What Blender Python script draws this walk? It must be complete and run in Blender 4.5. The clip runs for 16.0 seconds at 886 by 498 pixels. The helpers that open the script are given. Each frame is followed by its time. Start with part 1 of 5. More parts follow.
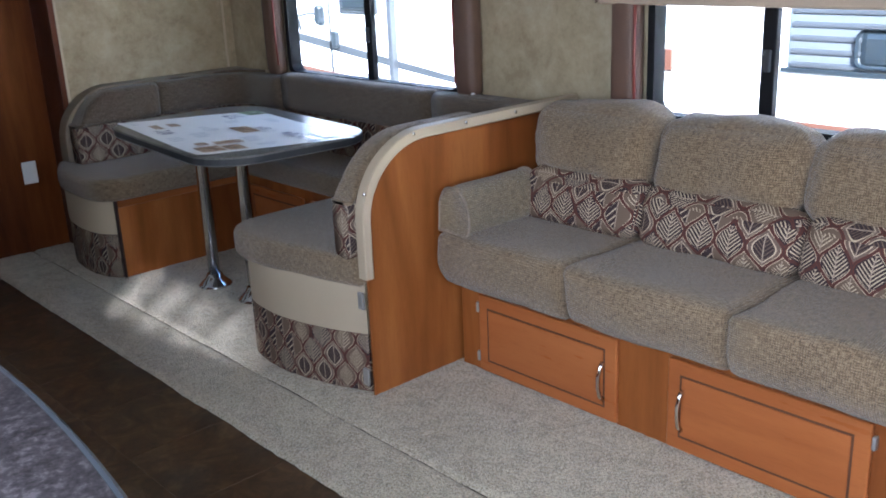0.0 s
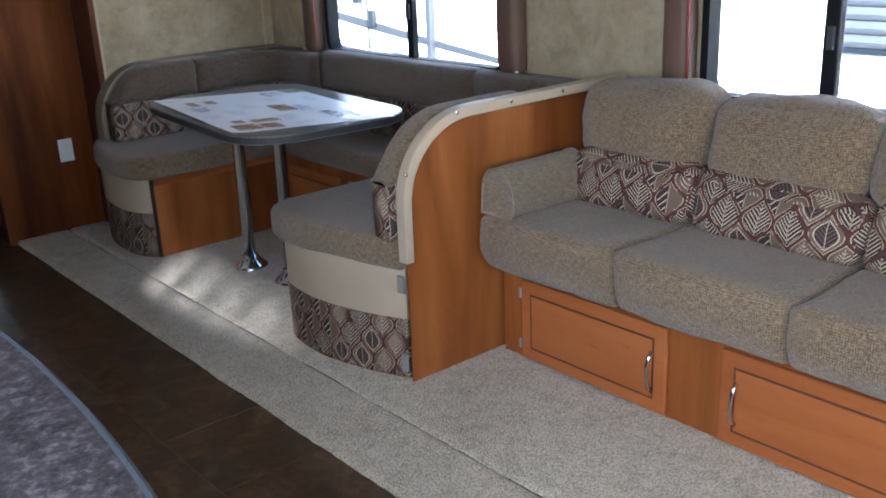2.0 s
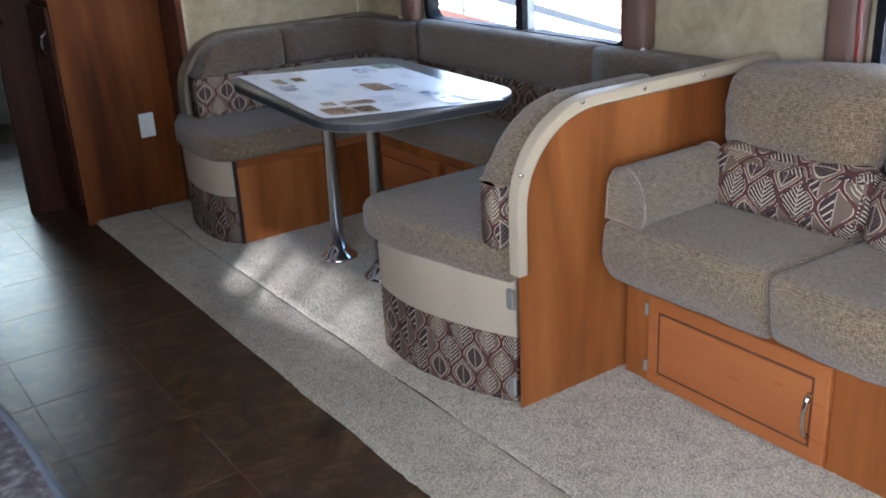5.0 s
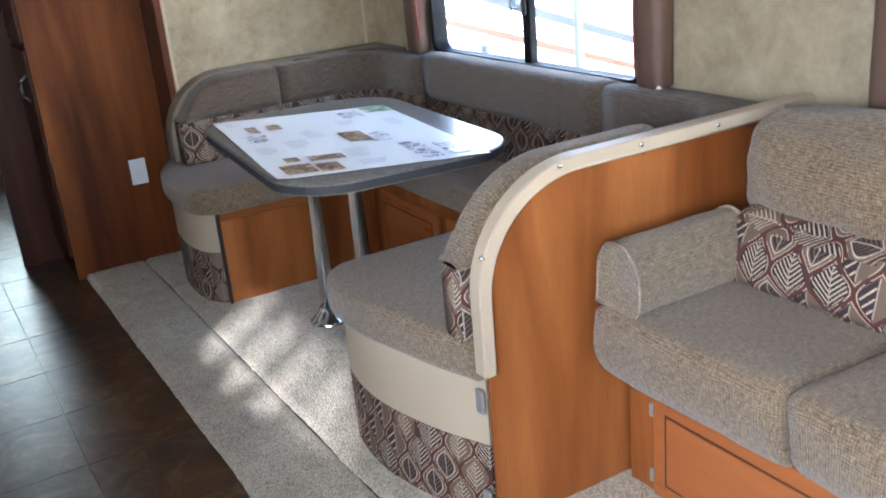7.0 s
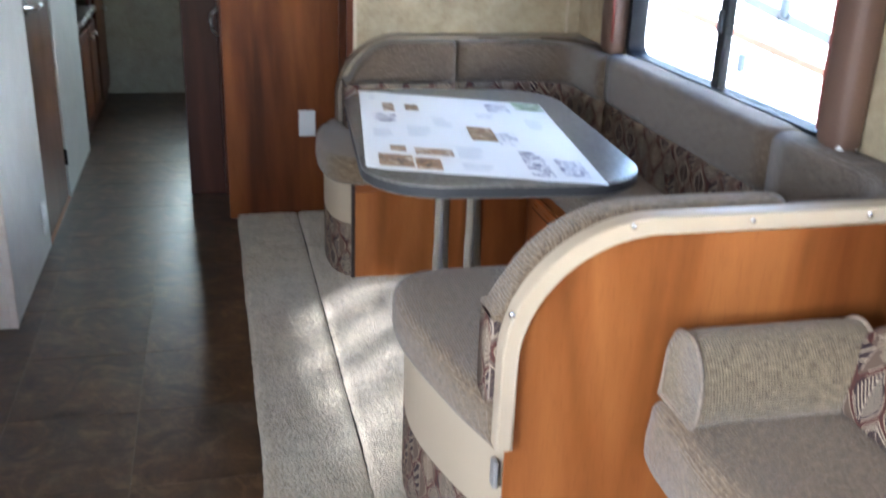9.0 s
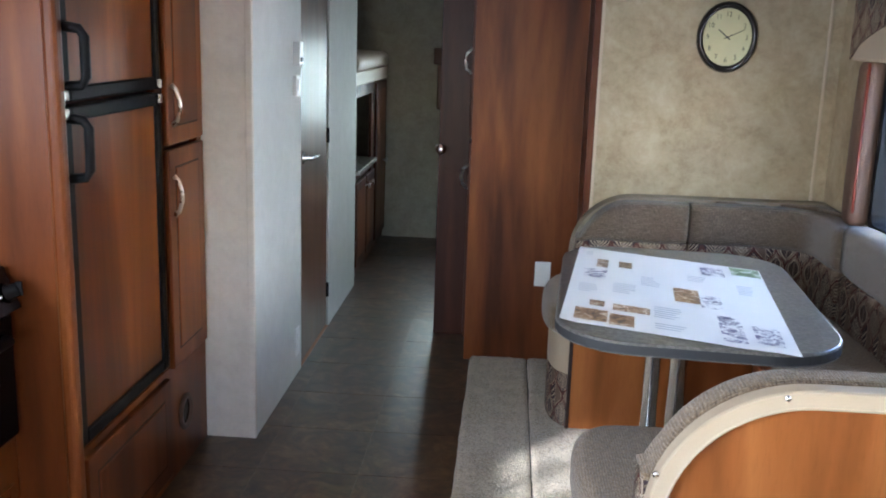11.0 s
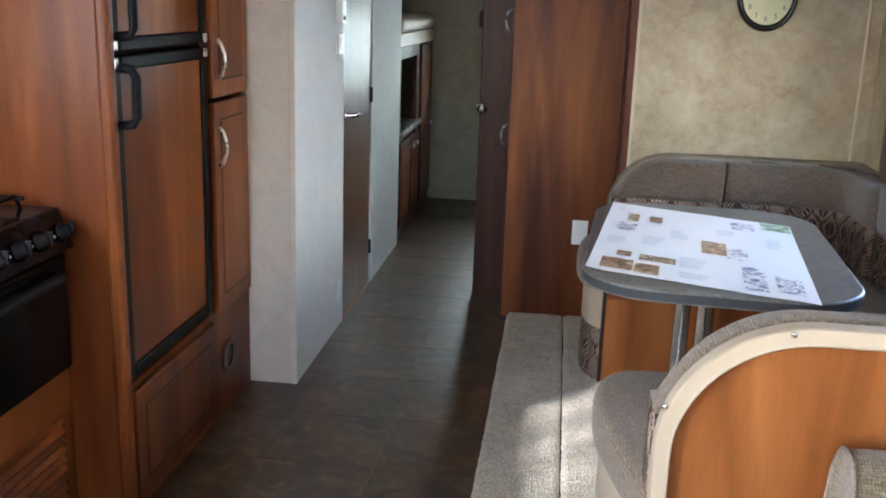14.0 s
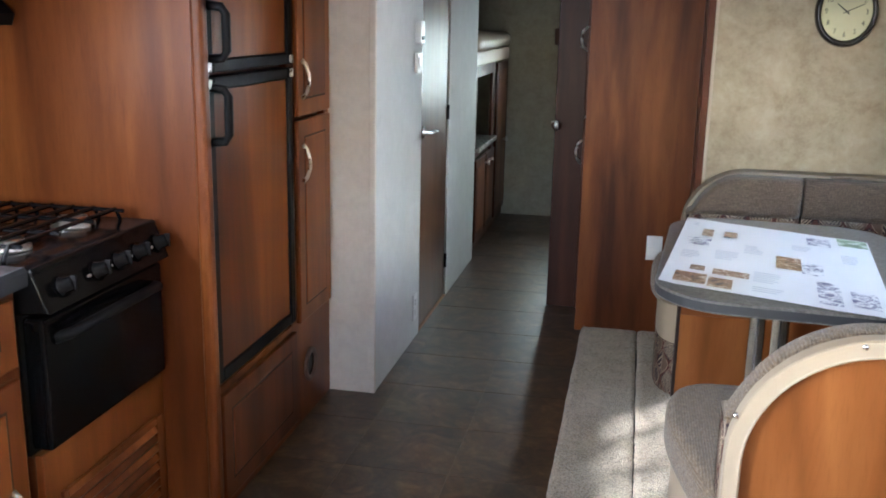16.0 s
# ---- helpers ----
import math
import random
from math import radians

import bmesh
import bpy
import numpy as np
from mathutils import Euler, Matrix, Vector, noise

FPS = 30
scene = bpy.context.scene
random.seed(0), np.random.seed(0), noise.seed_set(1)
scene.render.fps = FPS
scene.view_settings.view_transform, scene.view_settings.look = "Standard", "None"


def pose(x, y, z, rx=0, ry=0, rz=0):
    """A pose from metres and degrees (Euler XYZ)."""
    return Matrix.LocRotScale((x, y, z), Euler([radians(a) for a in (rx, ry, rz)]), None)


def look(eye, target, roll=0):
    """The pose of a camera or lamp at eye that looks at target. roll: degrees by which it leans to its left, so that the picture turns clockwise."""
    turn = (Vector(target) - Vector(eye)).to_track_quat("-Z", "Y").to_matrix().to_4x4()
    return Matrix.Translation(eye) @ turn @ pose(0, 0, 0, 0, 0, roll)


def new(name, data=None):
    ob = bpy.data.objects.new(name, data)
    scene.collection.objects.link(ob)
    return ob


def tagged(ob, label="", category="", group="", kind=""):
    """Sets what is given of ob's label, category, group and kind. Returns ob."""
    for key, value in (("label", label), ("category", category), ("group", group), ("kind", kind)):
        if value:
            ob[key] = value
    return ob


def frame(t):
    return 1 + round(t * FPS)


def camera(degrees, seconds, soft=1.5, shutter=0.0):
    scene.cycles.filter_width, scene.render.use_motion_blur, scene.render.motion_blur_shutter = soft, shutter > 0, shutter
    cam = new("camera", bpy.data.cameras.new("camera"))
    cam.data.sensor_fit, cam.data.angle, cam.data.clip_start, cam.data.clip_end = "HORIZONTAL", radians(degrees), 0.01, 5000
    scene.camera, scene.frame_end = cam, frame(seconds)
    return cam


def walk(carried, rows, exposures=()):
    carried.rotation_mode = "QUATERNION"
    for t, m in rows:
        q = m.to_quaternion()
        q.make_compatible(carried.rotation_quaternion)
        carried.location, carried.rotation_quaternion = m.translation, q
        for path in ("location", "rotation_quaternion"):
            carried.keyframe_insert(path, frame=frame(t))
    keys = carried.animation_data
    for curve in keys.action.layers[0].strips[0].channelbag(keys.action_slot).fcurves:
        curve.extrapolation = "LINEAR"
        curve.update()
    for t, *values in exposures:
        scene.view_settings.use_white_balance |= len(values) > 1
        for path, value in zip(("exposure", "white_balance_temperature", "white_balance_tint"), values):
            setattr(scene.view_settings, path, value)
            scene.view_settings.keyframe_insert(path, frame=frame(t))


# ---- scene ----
cam = camera(49.8, 16.0, soft=1.8, shutter=0.5)
PATH = [
    (0, (-1.336, -4.982, 1.486), (-0.065, -3.566, 0.869), -2.5),
    (0.5, (-1.325, -4.956, 1.495), (-0.065, -3.533, 0.869), -2.2),
    (1, (-1.314, -4.931, 1.481), (-0.067, -3.499, 0.855), -2.1),
    (1.5, (-1.305, -4.909, 1.466), (-0.073, -3.465, 0.834), -2.2),
    (2, (-1.294, -4.886, 1.459), (-0.083, -3.433, 0.809), -2.5),
    (2.5, (-1.292, -4.856, 1.467), (-0.102, -3.401, 0.786), -2.6),
    (3, (-1.297, -4.796, 1.464), (-0.123, -3.34, 0.757), -2.6),
    (3.5, (-1.274, -4.703, 1.449), (-0.118, -3.237, 0.729), -2.4),
    (4, (-1.226, -4.617, 1.451), (-0.101, -3.128, 0.731), -2.4),
    (6.5, (-0.739, -4.344, 1.47), (0.224, -2.738, 0.767), -5.0),
    (7, (-0.577, -4.277, 1.458), (0.345, -2.64, 0.772), -5.2),
    (7.5, (-0.453, -4.264, 1.467), (0.334, -2.56, 0.775), -2.6),
    (8, (-0.277, -4.264, 1.414), (0.346, -2.503, 0.699), 0.2),
    (8.5, (-0.158, -4.202, 1.406), (0.388, -2.444, 0.625), 1.5),
    (9, (-0.07, -4.132, 1.455), (0.378, -2.321, 0.733), 2.1),
    (9.5, (0.02, -4.171, 1.492), (0.281, -2.266, 0.939), 2.9),
    (10, (0.157, -4.215, 1.492), (0.178, -2.277, 0.998), 2.8),
    (12.5, (0.092, -4.305, 1.48), (-0.076, -2.351, 1.09), 1.7),
    (13, (0.125, -4.322, 1.473), (-0.045, -2.37, 1.07), 1.9),
    (13.5, (0.18, -4.341, 1.463), (-0.02, -2.403, 1.011), 2.0),
    (14, (0.198, -4.359, 1.456), (-0.03, -2.436, 0.953), 1.9),
    (14.5, (0.185, -4.384, 1.457), (-0.073, -2.465, 0.953), 1.8),
    (15, (0.191, -4.402, 1.464), (-0.111, -2.488, 0.969), 1.7),
    (15.5, (0.2, -4.424, 1.463), (-0.147, -2.514, 0.98), 1.3),
    (16, (0.204, -4.44, 1.465), (-0.178, -2.535, 0.992), 1.2),
]
walk(cam, [(t, look(eye, target, roll)) for t, eye, target, roll in PATH],
     exposures=[(0.0, 3.22, 5350, 12), (2.0, 3.20, 5350, 12), (4.0, 3.30, 5300, 12), (6.5, 3.95, 5450, 12), (7.5, 4.12, 5450, 12), (9.2, 4.24, 5500, 12), (10.0, 4.08, 5500, 11),
                (12.5, 4.14, 5600, 12), (16.0, 4.16, 5700, 12)])

# ---- light ----
world = bpy.data.worlds.new("world")
scene.world = world
world.use_nodes = True
wn = world.node_tree
sky = wn.nodes.new("ShaderNodeTexSky")
sky.sky_type, sky.sun_disc = "NISHITA", False
SUN_EL, SUN_AZ = radians(27), radians(222)
sky.sun_elevation, sky.sun_rotation = SUN_EL, SUN_AZ
wn.links.new(sky.outputs[0], wn.nodes["Background"].inputs[0])
wn.nodes["Background"].inputs[1].default_value = 0.15

sun = new("sun", bpy.data.lights.new("sun", "SUN"))
sun.data.energy, sun.data.angle, sun.data.color = 4.4, radians(2.2), (1.0, 0.96, 0.90)
sun.matrix_world = look((-8 * math.cos(SUN_EL) * 0.70, -8 * math.cos(SUN_EL) * 0.71, 8 * math.sin(SUN_EL)), (0, 0, 0))


def daylight(name, eye, target, w, h, power, colour=(0.93, 0.97, 1.0), spread=180):
    """Area lamp for sky light at an opening, or for added fill."""
    lamp = new(name, bpy.data.lights.new(name, "AREA"))
    lamp.data.shape, lamp.data.size, lamp.data.size_y = "RECTANGLE", w, h
    lamp.data.energy, lamp.data.color = power, colour
    lamp.data.spread = radians(spread)
    lamp.matrix_world = look(eye, target)
    return lamp


daylight("entry_daylight", (-1.58, -5.05, 1.05), (0.6, -4.3, 0.5), 0.66, 1.7, 8.0)
daylight("kitchen_window_daylight", (-1.58, -3.80, 1.37), (0.9, -3.78, 0.42), 1.68, 0.46, 2.0, spread=150)
daylight("front_window_daylight", (-0.25, -6.52, 1.3), (0.4, -4, 0.9), 1.2, 0.65, 0.2)
daylight("bunk_window_daylight", (-0.02, 2.79, 1.12), (-0.25, 0, 0.45), 0.62, 0.52, 0.27, (0.93, 1.0, 0.93), 90)
# added fill lamp before a solid wall, brightens the hall; no window there
daylight("bunk_side_fill", (1.18, 1.7, 1.3), (-0.6, 1.4, 0.6), 0.8, 0.5, 0.10)


# ---- materials ----
def shader(name, rough=0.6, metal=0.0, spec=0.5):
    m = bpy.data.materials.new(name)
    m.use_nodes = True
    b = m.node_tree.nodes["Principled BSDF"]
    b.inputs["Roughness"].default_value = rough
    b.inputs["Metallic"].default_value = metal
    b.inputs["Specular IOR Level"].default_value = spec
    return m, m.node_tree, b


def node(nt, kind, **inputs):
    n = nt.nodes.new(kind)
    for k, v in inputs.items():
        n.inputs[k.replace("_", " ")].default_value = v
    return n


def calc(nt, op, a, b=None, c=None):
    n = nt.nodes.new("ShaderNodeMath")
    n.operation = op
    for i, v in enumerate((a, b, c)):
        if v is None:
            continue
        if isinstance(v, (int, float)):
            n.inputs[i].default_value = v
        else:
            nt.links.new(v, n.inputs[i])
    return n.outputs[0]


def blend(nt, fac, a, b, kind="MIX"):
    n = nt.nodes.new("ShaderNodeMix")
    n.data_type, n.blend_type = "RGBA", kind
    for sock, v in ((n.inputs[0], fac), (n.inputs[6], a), (n.inputs[7], b)):
        if isinstance(v, (int, float)):
            sock.default_value = v
        elif isinstance(v, tuple):
            sock.default_value = (*v, 1)
        else:
            nt.links.new(v, sock)
    return n.outputs[2]


def coords(nt, scale=(1, 1, 1), space="Object", rot=(0, 0, 0)):
    tc = nt.nodes.new("ShaderNodeTexCoord")
    mp = nt.nodes.new("ShaderNodeMapping")
    mp.inputs["Scale"].default_value, mp.inputs["Rotation"].default_value = scale, rot
    nt.links.new(tc.outputs[space], mp.inputs[0])
    return mp.outputs[0]


def noise_tex(nt, vec, scale, detail=4, rough=0.6, dist=0.0):
    n = node(nt, "ShaderNodeTexNoise", Scale=scale, Detail=detail, Roughness=rough, Distortion=dist)
    nt.links.new(vec, n.inputs["Vector"])
    return n.outputs["Fac"]


def ramp(nt, fac, stops):
    r = nt.nodes.new("ShaderNodeValToRGB")
    while len(r.color_ramp.elements) < len(stops):
        r.color_ramp.elements.new(0.5)
    for e, (p, c) in zip(r.color_ramp.elements, stops):
        e.position, e.color = p, (*c, 1)
    nt.links.new(fac, r.inputs[0])
    return r.outputs[0]


def bump(nt, b, height, strength=0.3, dist=0.005):
    n = node(nt, "ShaderNodeBump", Strength=strength, Distance=dist)
    nt.links.new(height, n.inputs["Height"])
    nt.links.new(n.outputs[0], b.inputs["Normal"])


def plain(name, colour, rough=0.5, metal=0.0, vary=0.12, grain=40, relief=0.05):
    m, nt, b = shader(name, rough, metal)
    v = coords(nt)
    big, fine = noise_tex(nt, v, 3, 3), noise_tex(nt, v, grain, 4)
    f = calc(nt, "ADD", calc(nt, "MULTIPLY", big, 0.6), calc(nt, "MULTIPLY", fine, 0.4))
    lo = tuple(c * (1 - vary) for c in colour)
    hi = tuple(min(1, c * (1 + vary)) for c in colour)
    nt.links.new(ramp(nt, f, [(0.3, lo), (0.7, hi)]), b.inputs["Base Color"])
    nt.links.new(calc(nt, "ADD", calc(nt, "MULTIPLY", fine, 0.15), rough - 0.07), b.inputs["Roughness"])
    if relief:
        bump(nt, b, fine, relief, 0.002)
    return m


def wood(name, dark, mid, light, axis="z", rough=0.38, seed=0.0):
    """Cherry-like laminate: long soft streaks along one axis, fine pores."""
    m, nt, b = shader(name, rough, 0, 0.2)
    s = {"x": (0.5, 4.2, 4.2), "y": (4.2, 0.5, 4.2), "z": (4.2, 4.2, 0.5)}[axis]
    info = nt.nodes.new("ShaderNodeObjectInfo")
    tc = coords(nt, s)
    add = nt.nodes.new("ShaderNodeVectorMath")
    add.operation = "ADD"
    off = nt.nodes.new("ShaderNodeCombineXYZ")
    for i in range(3):
        nt.links.new(calc(nt, "MULTIPLY_ADD", info.outputs["Random"], 9.0 + 3 * i, seed), off.inputs[i])
    nt.links.new(tc, add.inputs[0])
    nt.links.new(off.outputs[0], add.inputs[1])
    v = add.outputs[0]
    broad = noise_tex(nt, v, 1.1, 3, 0.55, 0.6)
    streak = noise_tex(nt, v, 5, 5, 0.65, 0.2)
    pores = noise_tex(nt, v, 38, 3, 0.6)
    f = calc(nt, "ADD", calc(nt, "MULTIPLY", broad, 0.82), calc(nt, "MULTIPLY", streak, 0.18))
    c = ramp(nt, f, [(0.35, dark), (0.5, mid), (0.66, light)])
    c = blend(nt, calc(nt, "MULTIPLY", ramp(nt, pores, [(0.3, (1, 1, 1)), (0.48, (0, 0, 0))]), 0.14), c, tuple(0.6 * q for q in dark))
    nt.links.new(c, b.inputs["Base Color"])
    nt.links.new(calc(nt, "MULTIPLY_ADD", streak, 0.2, rough - 0.1), b.inputs["Roughness"])
    bump(nt, b, pores, 0.08, 0.001)
    return m


CHERRY = wood("honey_cherry_laminate", (0.150, 0.043, 0.0105), (0.250, 0.080, 0.0185), (0.355, 0.126, 0.033))
# deeper cherry tone, with some of the kitchen side's shade put into the colour
CHERRY_MID = wood("deep_shaded_cherry_laminate", (0.066, 0.0150, 0.0034), (0.142, 0.0375, 0.0078), (0.240, 0.074, 0.0160), "z", 0.36)
CHERRY_MID.node_tree.nodes["Principled BSDF"].inputs["Specular IOR Level"].default_value = 0.20
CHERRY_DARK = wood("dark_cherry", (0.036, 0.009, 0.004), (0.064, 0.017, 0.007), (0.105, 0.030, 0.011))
CHERRY_X = wood("cherry_grain_across", (0.12, 0.034, 0.010), (0.235, 0.074, 0.020), (0.34, 0.125, 0.038), "x")
CHERRY_Y = wood("cherry_grain_along", (0.15, 0.042, 0.012), (0.24, 0.075, 0.021), (0.32, 0.112, 0.034), "y")
DOORWOOD = wood("glossy_maple_door", (0.28, 0.086, 0.024), (0.34, 0.110, 0.032), (0.39, 0.135, 0.042), "y", 0.3)
GROOVE = plain("routed_groove", (0.085, 0.027, 0.010), 0.6)
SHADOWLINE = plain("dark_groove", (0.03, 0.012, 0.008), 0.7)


def tweed(name, a, b_, c_, u=(50, 330), v=(300, 62), rib=300.0):
    """Woven upholstery: slubby crossing threads of several shades over a fine rib."""
    m, nt, b = shader(name, 0.95, 0, 0.15)
    uv = coords(nt, (1, 1, 1), "UV")
    warp = node(nt, "ShaderNodeTexWave", Scale=rib / 6.28, Distortion=1.6, Detail=2.0)
    weft = node(nt, "ShaderNodeTexWave", Scale=rib / 6.28, Distortion=1.6, Detail=2.0)
    warp.bands_direction, weft.bands_direction = "X", "Y"
    for w in (warp, weft):
        w.inputs["Detail Scale"].default_value = 3.0
        nt.links.new(uv, w.inputs["Vector"])
    n1 = noise_tex(nt, coords(nt, (*u, 1), "UV"), 1.0, 3, 0.7)
    n2 = noise_tex(nt, coords(nt, (*v, 1), "UV"), 1.0, 3, 0.7)
    n3 = noise_tex(nt, coords(nt), 5, 3)
    grid = calc(nt, "MULTIPLY", warp.outputs["Fac"], weft.outputs["Fac"])
    th = calc(nt, "ADD", calc(nt, "ADD", calc(nt, "MULTIPLY", n1, 0.5), calc(nt, "MULTIPLY", n2, 0.46)), calc(nt, "MULTIPLY", grid, 0.07))
    col = ramp(nt, th, [(0.40, a), (0.51, b_), (0.62, c_)])
    col = blend(nt, 0.18, col, ramp(nt, n3, [(0.3, tuple(0.7 * q for q in b_)), (0.7, tuple(1.25 * q for q in b_))]), "MIX")
    nt.links.new(col, b.inputs["Base Color"])
    bump(nt, b, calc(nt, "ADD", grid, calc(nt, "MULTIPLY", th, 1.2)), 0.6, 0.003)
    b.inputs["Sheen Weight"].default_value = 0.25
    return m


TWEED = tweed("taupe_tweed", (0.064, 0.042, 0.024), (0.187, 0.130, 0.077), (0.350, 0.262, 0.164))
TWEED_FINE = tweed("taupe_corded_tweed", (0.082, 0.059, 0.035), (0.200, 0.150, 0.091), (0.360, 0.283, 0.180), (40, 330), (420, 60), 330.0)
# darker copy of the taupe tweed, shade on the backs put into its colour
TWEED_SHADED = tweed("shaded_taupe_tweed", (0.055, 0.037, 0.025), (0.118, 0.085, 0.057), (0.215, 0.162, 0.112), (22, 420), (300, 60))


def leaf_cloth(name):
    """Ogee lattice of leaves: rust and cream outlines on brown, leaves in cream, plum and tan."""
    m, nt, b = shader(name, 0.85, 0, 0.25)
    tc = nt.nodes.new("ShaderNodeTexCoord")
    sep = nt.nodes.new("ShaderNodeSeparateXYZ")
    nt.links.new(tc.outputs["UV"], sep.inputs[0])
    wob = noise_tex(nt, coords(nt, (1, 1, 1), "UV"), 9, 1)
    u0 = calc(nt, "ADD", calc(nt, "DIVIDE", sep.outputs[0], 0.052), calc(nt, "MULTIPLY_ADD", wob, 0.3, -0.15))
    v0 = calc(nt, "DIVIDE", sep.outputs[1], 0.138)
    col_i, f = calc(nt, "FLOOR", u0), calc(nt, "FRACT", u0)
    odd = calc(nt, "MODULO", calc(nt, "ADD", col_i, 1000.0), 2.0)
    ph_i = calc(nt, "MULTIPLY_ADD", odd, 0.5, v0)
    wid = calc(nt, "MULTIPLY_ADD", calc(nt, "COSINE", calc(nt, "MULTIPLY", ph_i, 2 * math.pi)), 0.5, 0.5)
    other = calc(nt, "GREATER_THAN", f, wid)
    col_c = calc(nt, "ADD", col_i, other)
    ph = calc(nt, "ADD", calc(nt, "MULTIPLY_ADD", calc(nt, "MODULO", calc(nt, "ADD", col_c, 1000.0), 2.0), 0.5, v0), 0.5)
    fv = calc(nt, "SUBTRACT", calc(nt, "FRACT", ph), 0.5)
    u = calc(nt, "SUBTRACT", f, other)
    au = calc(nt, "ABSOLUTE", u)
    d = calc(nt, "ABSOLUTE", calc(nt, "SUBTRACT", f, wid))
    cell = calc(nt, "ADD", calc(nt, "MULTIPLY", col_c, 3.7), calc(nt, "MULTIPLY", calc(nt, "FLOOR", ph), 7.3))
    rnd = calc(nt, "FRACT", calc(nt, "MULTIPLY", calc(nt, "SINE", calc(nt, "MULTIPLY", cell, 12.99)), 437.5))
    tan, plum, cream, rust_c = (0.140, 0.096, 0.066), (0.036, 0.022, 0.024), (0.50, 0.40, 0.28), (0.098, 0.029, 0.020)

    def between(lo, hi):
        return calc(nt, "MULTIPLY", calc(nt, "GREATER_THAN", rnd, lo), calc(nt, "LESS_THAN", rnd, hi))

    def both(*masks):
        out = masks[0]
        for k in masks[1:]:
            out = calc(nt, "MULTIPLY", out, k)
        return out
    vein = calc(nt, "FRACT", calc(nt, "SUBTRACT", calc(nt, "MULTIPLY", fv, 11.0), calc(nt, "MULTIPLY", au, 4.0)))
    deep = calc(nt, "GREATER_THAN", d, 0.24)
    # plain tan leaf with a plum half and a few bars
    fill = blend(nt, both(between(0.0, 0.28), calc(nt, "GREATER_THAN", u, 0.04)), tan, plum)
    bars = calc(nt, "LESS_THAN", calc(nt, "FRACT", calc(nt, "ADD", calc(nt, "MULTIPLY", fv, 6.0), calc(nt, "MULTIPLY", u, 2.0))), 0.24)
    fill = blend(nt, both(between(0.0, 0.28), bars, deep, calc(nt, "GREATER_THAN", u, 0.06)), fill, cream)
    # feather of cream strokes on plum
    fill = blend(nt, between(0.28, 0.56), fill, plum)
    fill = blend(nt, both(between(0.28, 0.56), deep, calc(nt, "LESS_THAN", vein, 0.36), calc(nt, "GREATER_THAN", au, 0.03)), fill, cream)
    # leaf within a leaf
    ringed = between(0.56, 0.82)
    fill = blend(nt, ringed, fill, (0.14, 0.098, 0.074))
    fill = blend(nt, both(ringed, calc(nt, "GREATER_THAN", d, 0.34), calc(nt, "LESS_THAN", d, 0.43)), fill, cream)
    fill = blend(nt, both(ringed, calc(nt, "GREATER_THAN", d, 0.43)), fill, plum)
    fill = blend(nt, both(ringed, calc(nt, "GREATER_THAN", d, 0.48), calc(nt, "LESS_THAN", vein, 0.3)), fill, tan)
    # sprig on tan
    sprig = both(between(0.82, 1.01), calc(nt, "GREATER_THAN", d, 0.42), calc(nt, "LESS_THAN", vein, 0.32))
    fill = blend(nt, sprig, fill, cream)
    fill = blend(nt, both(calc(nt, "LESS_THAN", au, 0.03), calc(nt, "GREATER_THAN", d, 0.3)), fill, (0.36, 0.28, 0.21))
    brk = calc(nt, "GREATER_THAN", noise_tex(nt, coords(nt, (1, 1, 1), "UV"), 18, 1), 0.44)
    col = blend(nt, both(calc(nt, "LESS_THAN", d, 0.165), brk), fill, cream)
    col = blend(nt, calc(nt, "LESS_THAN", d, 0.115), col, rust_c)
    col = blend(nt, calc(nt, "LESS_THAN", d, 0.03), col, (0.06, 0.026, 0.022))
    col = blend(nt, calc(nt, "MULTIPLY", noise_tex(nt, coords(nt, (1, 1, 1), "UV"), 60, 3), 0.22), col, (0.05, 0.032, 0.026))
    nt.links.new(col, b.inputs["Base Color"])
    bump(nt, b, noise_tex(nt, coords(nt, (1, 1, 1), "UV"), 500, 2), 0.3, 0.001)
    return m


LEAF = leaf_cloth("leaf_print_cloth")
VINYL = plain("beige_vinyl", (0.44, 0.352, 0.245), 0.5, 0, 0.06, 300, 0.12)


PIPING = plain("taupe_vinyl_piping", (0.215, 0.172, 0.122), 0.6, 0, 0.08, 300, 0.12)
KNOBBLACK = plain("glossy_black_plastic", (0.008, 0.008, 0.009), 0.22)
ENAMEL = plain("black_cooktop_enamel", (0.006, 0.006, 0.007), 0.14, 0, 0.05, 60, 0.0)
for blk in (ENAMEL, KNOBBLACK):
    blk.node_tree.nodes["Principled BSDF"].inputs["Specular IOR Level"].default_value = 0.18


